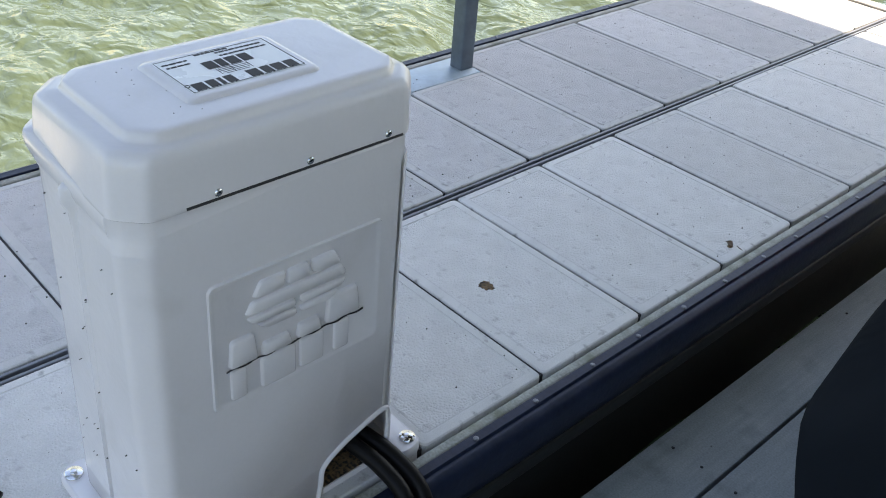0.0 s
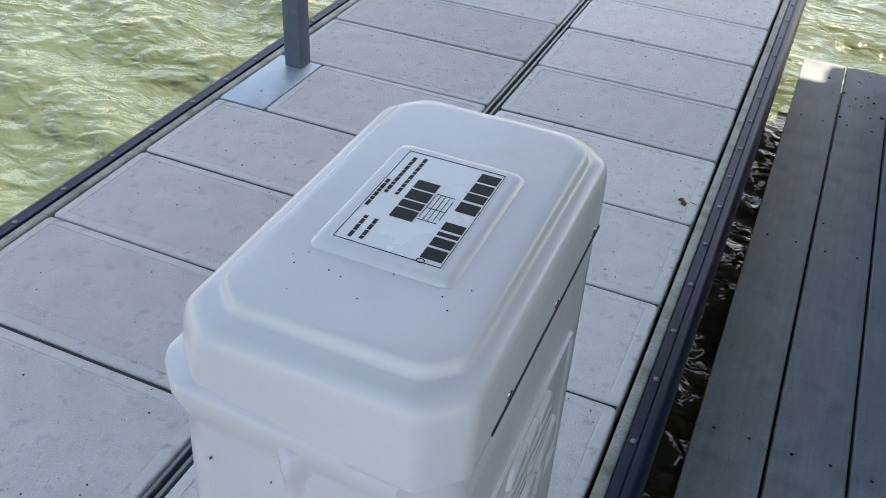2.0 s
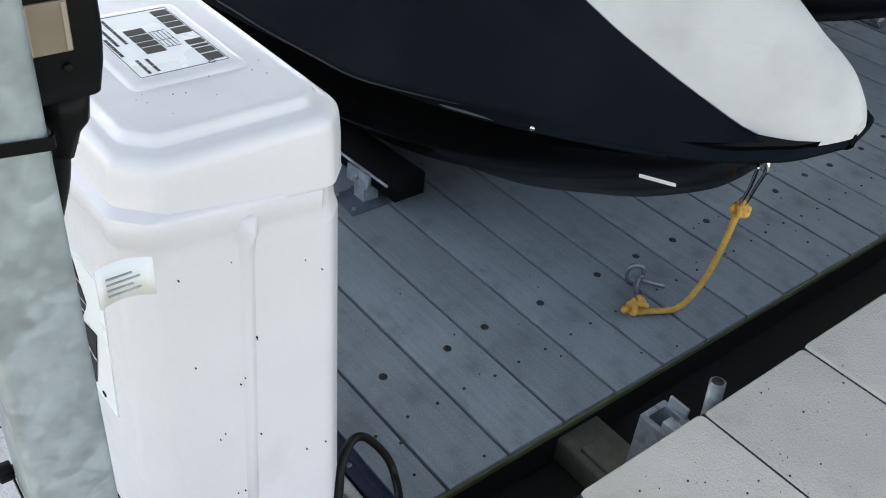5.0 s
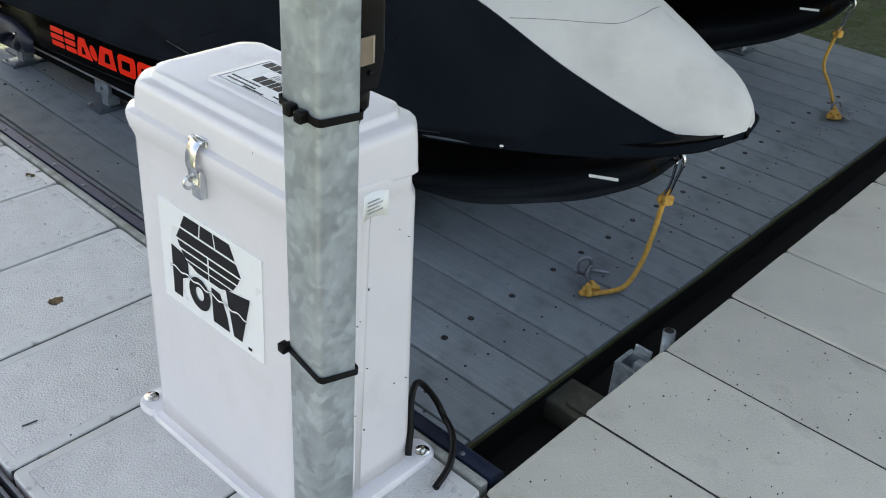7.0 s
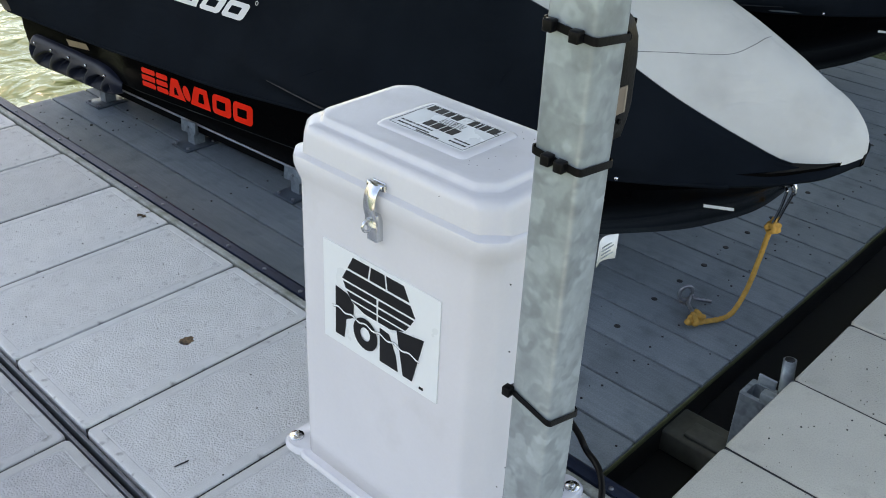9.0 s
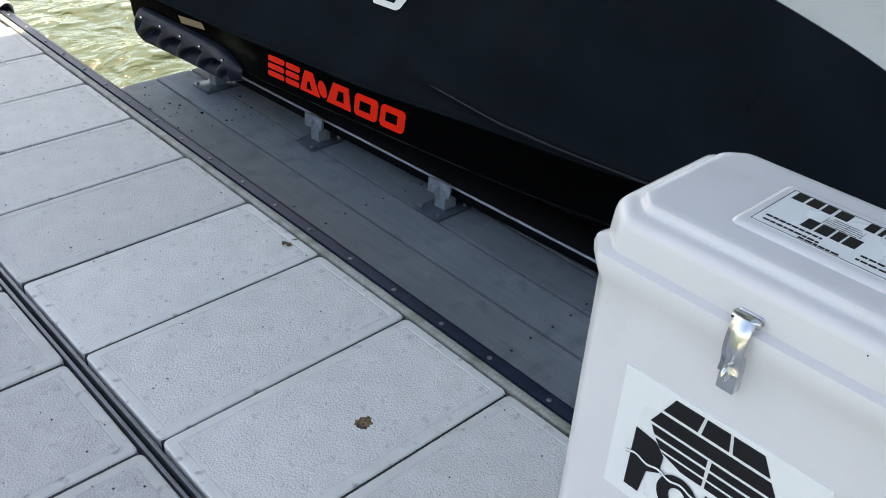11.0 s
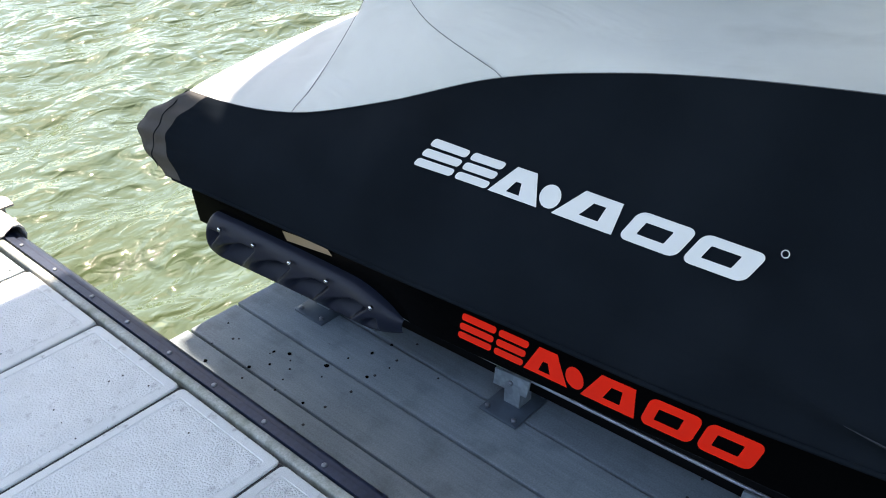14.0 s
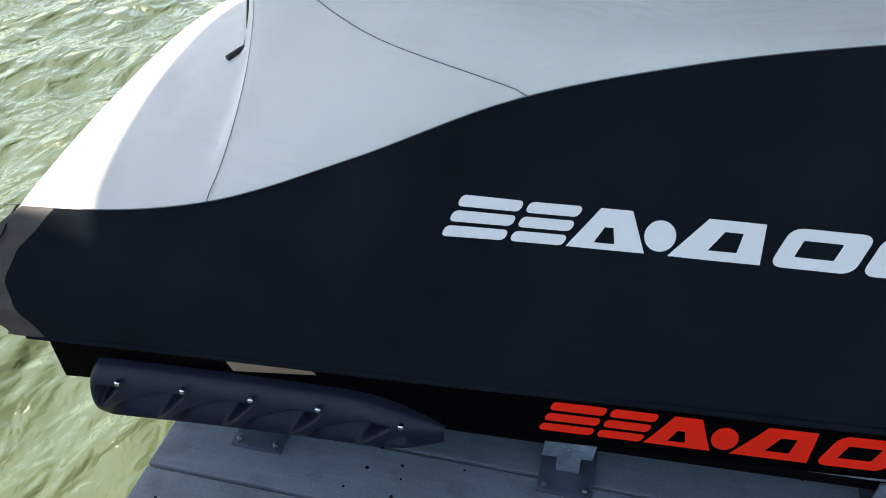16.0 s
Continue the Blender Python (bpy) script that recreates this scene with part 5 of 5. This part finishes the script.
for i in range(6):
    part("button_rib", box(-0.3815, -0.379, -0.975, -0.950, 0.915 + i * 0.013, 0.921 + i * 0.013, 0.001), M_BLACK, d)
for x, z in ((-0.402, 0.888), (-0.404, 0.975)):
    part("screw", disc((x, -0.9845, z), (0, -1, 0), 0.0028, 0.001, 8, 0.001), M_BLACK, d)
part("strain_relief", tube([(-0.401, -0.963, 0.868), (-0.403, -0.965, 0.848), (-0.404, -0.965, 0.842), (-0.408, -0.966, 0.826)], [0.015, 0.0135, 0.009, 0.0065], 12), M_BLACK, d)
pts = curve_points([(-0.408, -0.966, 0.835), (-0.410, -0.955, 0.80), (-0.420, -0.935, 0.74), (-0.437, -0.924, 0.66), (-0.443, -0.923, 0.40), (-0.443, -0.923, 0.05), (-0.43, -0.915, -0.004), (-0.36, -0.885, -0.006)], 10)
part("cord", tube(pts, 0.0058, 10), M_CABLE, d)
pts = curve_points([(-0.408, -0.962, 0.990), (-0.415, -0.958, 1.040), (-0.418, -0.955, 1.16), (-0.415, -0.955, 1.40), (-0.415, -0.955, 2.55)], 8)
part("cord", tube(pts, 0.0058, 10), M_CABLE, d)
bm = loft([[(-0.408 + 0.038 * u, -0.985 + 0.006 * math.sin(3 * u), z - 0.004 * u) for z in (0.721, 0.752)] for u in np.linspace(0, 1, 8)], closed=False)
flag = part("flag_tag", bm, M_PAPER, d, "white warning flag with plain grey bars")
flag.modifiers.new("thick", "SOLIDIFY").thickness = 0.0006
for i in range(4):
    part("bar", box(-0.402, -0.380 - 0.005 * (i % 2), -0.9865, -0.9855, 0.729 + i * 0.0045, 0.7302 + i * 0.0045), M_GALV, flag, smooth=False)

d.location = Vector(d.location) + Vector((0.037, 0.008, 0.013))

# Darker material than the other posts: its near side's shade is painted in.
post = square_post("steel_post", -1.165, 0.884, 0.027, 0.0, 2.6, "square blue grey galvanised post with painted shade on a steel deck plate", M_BLUE)
part("deck_plate", box(-1.238, -1.105, 2 * P + 0.003, 3 * P - 0.003, -0.03, -0.001, 0.003), M_PLATE, post, "flat blue grey steel deck plate")
post = square_post("steel_post", -0.093, 2.722, 0.027, 0.0, 2.6, "square galvanised post at the dock's end")
part("deck_plate", box(-0.120, -0.004, 8 * P + 0.003, 9 * P - 0.003, -0.03, -0.001, 0.003), M_GALV, post, "flat steel deck plate")
part("cable", tube([(-0.060, 2.715, 0.16), (-0.058, 2.715, 0.6), (-0.058, 2.715, 2.5)], 0.008, 8), M_CABLE, post)

# loose curled vinyl length lapped over the corner of the edge bumper
bm = bmesh.new()
sec = [(0.016, 0.004), (0.030, 0.006), (0.042, 0.016), (0.056, 0.026), (0.070, 0.026), (0.080, 0.014), (0.083, -0.006), (0.078, -0.030)]
inner = [(x - 0.0035 * (x > 0.04), z - 0.0040) for x, z in reversed(sec)]
loft([[(x + 0.004 * math.sin(k * 0.7), y + (0.25 * (0.05 - x) if k == 0 else 0.0), z) for x, z in sec + inner] for k, y in enumerate(np.linspace(2.605, 9 * P + 0.06, 8))], True, True, bm=bm)
bmesh.ops.recalc_face_normals(bm, faces=bm.faces)
autosmooth(part("bumper_curl", bm, M_ROLL, DOCK, "curled vinyl bumper end, painted sunlit tan"), 60)

# rolled vinyl strip across the dock's far end
bm = bmesh.new()
sec = [(9 * P + u, w) for u, w in ((0.0, 0.006), (0.03, 0.014), (0.062, 0.006), (0.078, -0.02), (0.074, -0.05), (0.06, -0.07), (0.055, -0.066), (0.066, -0.046), (0.068, -0.02), (0.056, 0.0), (0.03, 0.007), (0.0, 0.0))]
loft([[(x, y, z) for y, z in sec] for x in np.linspace(-1.25, 0.125, 12)], True, True, bm=bm)
bmesh.ops.recalc_face_normals(bm, faces=bm.faces)
autosmooth(part("end_bumper", bm, M_ROLL, DOCK, "vinyl bumper across the dock's end, painted sunlit tan"), 50)


# ---- mooring gear ----
def mooring(dx, top, knot, eye):
    r = thing("mooring_rope", (0.95 + dx, -0.52, PZ), "yellow braided rope with knots at both ends", "rope", "mooring ropes")
    pts = curve_points([(1.075 + dx, -0.615 + top, 0.105), (1.10 + dx, -0.600 + top, 0.055), (1.108 + dx, -0.585 + top, -0.07), (1.085 + dx, -0.580 + 0.7 * top + 0.3 * knot, -0.150), (1.030 + dx, -0.572 + 0.4 * top + 0.6 * knot, -0.205), (0.975 + dx, -0.535 + knot, -0.218), (0.955 + dx, -0.515 + knot, -0.212)], 28)
    bm = tube(pts, 0.0070, 24)
    bm.verts.ensure_lookup_table()
    for i, p in enumerate(pts):
        for k in range(24):
            v = bm.verts[i * 24 + k]
            d, a = v.co - Vector(p), 6 * math.pi * k / 24
            v.co += d * (0.17 * math.sin(a + i * 1.05) * math.sin(a - i * 1.05))
    for v in bm.verts:
        v.co += 0.0012 * Vector((noise.noise(v.co * 160), noise.noise(v.co * 170 + Vector((3, 1, 2))), noise.noise(v.co * 150)))
    part("line", bm, M_ROPE, r)
    for c, s, turns in (((0.950 + dx, -0.515 + knot, -0.207), 0.018, 2.3), ((1.085 + dx, -0.612 + top, 0.075), 0.0155, 2.6)):
        pts = []
        for k in range(60):
            a = k / 59 * turns * 2 * math.pi
            pts.append(Vector(c) + Vector((s * math.cos(a) + 0.022 * (k / 59 - 0.5), s * 0.8 * math.sin(a * 1.5 + 0.4), 0.6 * s * math.sin(a))))
        part("knot", tube(pts, 0.0068, 10), M_ROPE, r)
    part("tail", tube(curve_points([(0.945 + dx, -0.515 + knot, -0.208), (0.925 + dx, -0.508 + knot, -0.212), (0.915 + dx, -0.505 + knot, -0.205)], 5), 0.009, 10), M_ROPE, r)
    e = thing("eye_bolt", (1.03 + dx, -0.43 + eye, PZ), "bright steel eye bolt with a snap hook on the deck", "eye bolt", "eye bolts")
    part("washer", disc((1.035 + dx, -0.430 + eye, PZ), (0, 0, 1), 0.016, 0.004, 20), M_BOLT, e)
    part("eye", tube([(1.035 + dx + 0.020 * math.cos(a) * 0.8, -0.430 + eye - 0.020 * math.cos(a) * 0.6, PZ + 0.034 + 0.024 * math.sin(a)) for a in np.linspace(0, 6.1, 26)], 0.006, 10), M_BOLT, e)
    part("shank", tube([(1.035 + dx, -0.430 + eye, PZ), (1.035 + dx, -0.430 + eye, PZ + 0.014)], 0.006, 8), M_BOLT, e)
    part("hook", tube(curve_points([(1.045 + dx, -0.440 + eye, PZ + 0.020), (1.020 + dx, -0.450 + eye, PZ + 0.014), (0.985 + dx, -0.485 + eye, PZ + 0.018), (0.962 + dx, -0.500 + eye, PZ + 0.028), (0.975 + dx, -0.515 + eye, PZ + 0.020), (1.010 + dx, -0.480 + eye, PZ + 0.012)], 8), 0.0056, 8), M_BOLT, e)
    part("hook_gate", tube([(1.045 + dx, -0.450 + eye, PZ + 0.022), (1.080 + dx, -0.490 + eye, PZ + 0.012)], 0.005, 8), M_BOLT, e)
    k = thing("snap_hook", (1.06 + dx, -0.63 + top, 0.16), "steel snap hook between the bow eye and the rope", "snap hook", "snap hooks")
    part("body", tube(curve_points([(1.048 + dx, -0.648 + top, 0.225), (1.060 + dx, -0.650 + top, 0.200), (1.072 + dx, -0.635 + top, 0.150), (1.085 + dx, -0.618 + top, 0.095), (1.075 + dx, -0.612 + top, 0.088), (1.062 + dx, -0.628 + top, 0.150), (1.046 + dx, -0.640 + top, 0.212)], 8), 0.004, 8), M_STEEL, k)


mooring(0.0, 0.0, 0.0, 0.0)
mooring(DX + 0.01, 0.28, 0.06, 0.0)

# ---- hardware in the gap between the platform and the cross walkway ----
g = thing("hinge_socket", (0.622, -0.84, -0.15), "galvanised steel dock hinge socket bolted to the walkway edge", "dock hinge")
bm = bmesh.new()
o = round_rect(0.036, 0.032, 0.006, 3)
i_ = round_rect(0.024, 0.020, 0.004, 3)
loft([[(0.622 + a, -0.845 + b, z) for a, b in ring] for ring, z in ((o, -0.26), (o, -0.085), (i_, -0.085), (i_, -0.18))], True, True, bm=bm)
bmesh.ops.recalc_face_normals(bm, faces=bm.faces)
autosmooth(part("socket", bm, M_GALV, g), 40)
part("ear", box(0.650, 0.657, -0.870, -0.825, -0.12, -0.060, 0.003), M_GALV, g)
part("lug", box(0.589, 0.613, -0.895, -0.860, -0.12, -0.060, 0.003), M_GALV, g)
g = thing("pipe_end", (0.765, -0.86, -0.12), "short galvanised pipe end standing in the gap", "pipe")
part("pipe", tube([(0.762, -0.868, -0.28), (0.768, -0.848, -0.070)], 0.016, 18), M_GALV, g)
part("bore", tube([(0.768, -0.848, -0.072), (0.7681, -0.8478, -0.0692)], 0.012, 16), M_PLUG, g)
g = thing("float_arm", (0.64, -0.80, -0.37), "weathered grey steel float arm under the gap", "beam")
part("arm", box(0.585, 0.705, -1.05, -0.62, -0.37, -0.302, 0.008), M_ARM, g)
part("arm_cap", box(0.60, 0.66, -0.80, -0.70, -0.302, -0.290, 0.004), M_ARM, g)

# ---- marks and litter ----
rnd = random.Random(3)
bm = bmesh.new()
for k in range(20):
    x = PX0 + PB * (k + 0.5) + rnd.uniform(-0.03, 0.03)
    disc((x, -0.358 + rnd.uniform(-0.006, 0.006), PZ + 0.0006), (0, 0, 1), 0.0095, 0.0006, 12, bm=bm)
for k in range(23):
    for ys in (-0.480, 0.27, 1.02, 1.77):
        for dx in (-0.036, 0.036):
            disc((PX0 + PB * (k + 0.5) + dx + rnd.uniform(-0.006, 0.006), ys + rnd.uniform(-0.005, 0.005), PZ + 0.0006), (0, 0, 1), 0.0036, 0.0006, 8, bm=bm)
for _ in range(170):
    x, y = rnd.uniform(PX0 + 0.02, PX0 + 24 * PB), rnd.choice((rnd.uniform(PY0 + 0.02, -0.25), rnd.uniform(1.9, 2.2), rnd.uniform(PY0, PY1)))
    disc((x, y, PZ + 0.0006), (0, 0, 1), rnd.uniform(0.0010, 0.0036), 0.0005, 7, bm=bm)
part("deck_marks", bm, M_PLUG, PLAT, kind="stuff")
bm = bmesh.new()
for _ in range(16):
    disc((rnd.uniform(0.2, 0.6), rnd.uniform(1.75, 2.2), PZ + 0.0008), (0, 0, 1), rnd.uniform(0.002, 0.006), 0.0008, 12, 0.0006, bm=bm)
part("water_drops", bm, M_HULL, PLAT, kind="stuff")


def stain(x, y, r, parent, name):
    bm = bmesh.new()
    pts = []
    for k in range(26):
        a = 2 * math.pi * k / 26
        q = r * (1 + 0.45 * noise.noise((3 * math.cos(a) + x * 9, 3 * math.sin(a), y)))
        pts.append((x + q * math.cos(a), y + q * 0.9 * math.sin(a)))
    loft([[(a, b, 0.0002) for a, b in pts], [(x + (a - x) * 0.8, y + (b - y) * 0.8, 0.0016) for a, b in pts], [(x + (a - x) * 0.35, y + (b - y) * 0.35, 0.0008) for a, b in pts]], False, True, bm=bm)
    part(name, bm, M_STAIN, parent)


stain(-0.267, 0.112, 0.017, DOCK, "rust_stain")
stain(-0.033, 0.684, 0.006, DOCK, "rust_stain")
stain(-0.46, -0.66, 0.014, DOCK, "rust_stain")
bm = bmesh.new()
for _ in range(900):
    x, y = rnd.choice((rnd.uniform(-0.56, -0.01), rnd.uniform(-1.17, -0.62))), rnd.uniform(-0.88, 2.6)
    disc((x, y, 0.0005), (0, 0, 1), rnd.uniform(0.0004, 0.0008) * rnd.choice((1, 1, 1, 2.6)), 0.0006, 6, bm=bm)
for _ in range(600):
    disc((rnd.uniform(-0.4, 2.6), rnd.uniform(-1.45, -0.93), 0.0005), (0, 0, 1), rnd.uniform(0.0004, 0.0008) * rnd.choice((1, 1, 1, 2.6)), 0.0006, 6, bm=bm)
part("grit", bm, M_SPECK, DOCK, kind="stuff")
lf = thing("dead_leaf", (-0.037, 0.690, 0.002), "curled brown dead leaf lying on the dock", "leaf")
bm = bmesh.new()
rows = []
for i in range(9):
    u = i / 8
    w = 0.009 * math.sin(math.pi * u) ** 0.8
    rows.append([(-0.049 + 0.022 * u, 0.690 + w * s + 0.004 * math.sin(5 * u), 0.0015 + 0.003 * abs(s) * math.sin(3 * u + 1) + 0.002 * u) for s in (-1, -0.4, 0, 0.4, 1)])
loft(rows, closed=False, bm=bm)
ob = part("blade", bm, M_LEAF, lf)
ob.modifiers.new("thick", "SOLIDIFY").thickness = 0.0008
part("stalk", tube([(-0.020, 0.694, 0.004), (-0.004, 0.690, 0.003)], 0.001, 5), M_LEAF, lf)
tw = thing("twig", (-0.489, -0.215, 0.001), "short thin dark twig lying on the dock", "twig")
part("stem", tube([(-0.503, -0.213, 0.002), (-0.475, -0.217, 0.002)], 0.0014, 6), M_PLUG, tw)
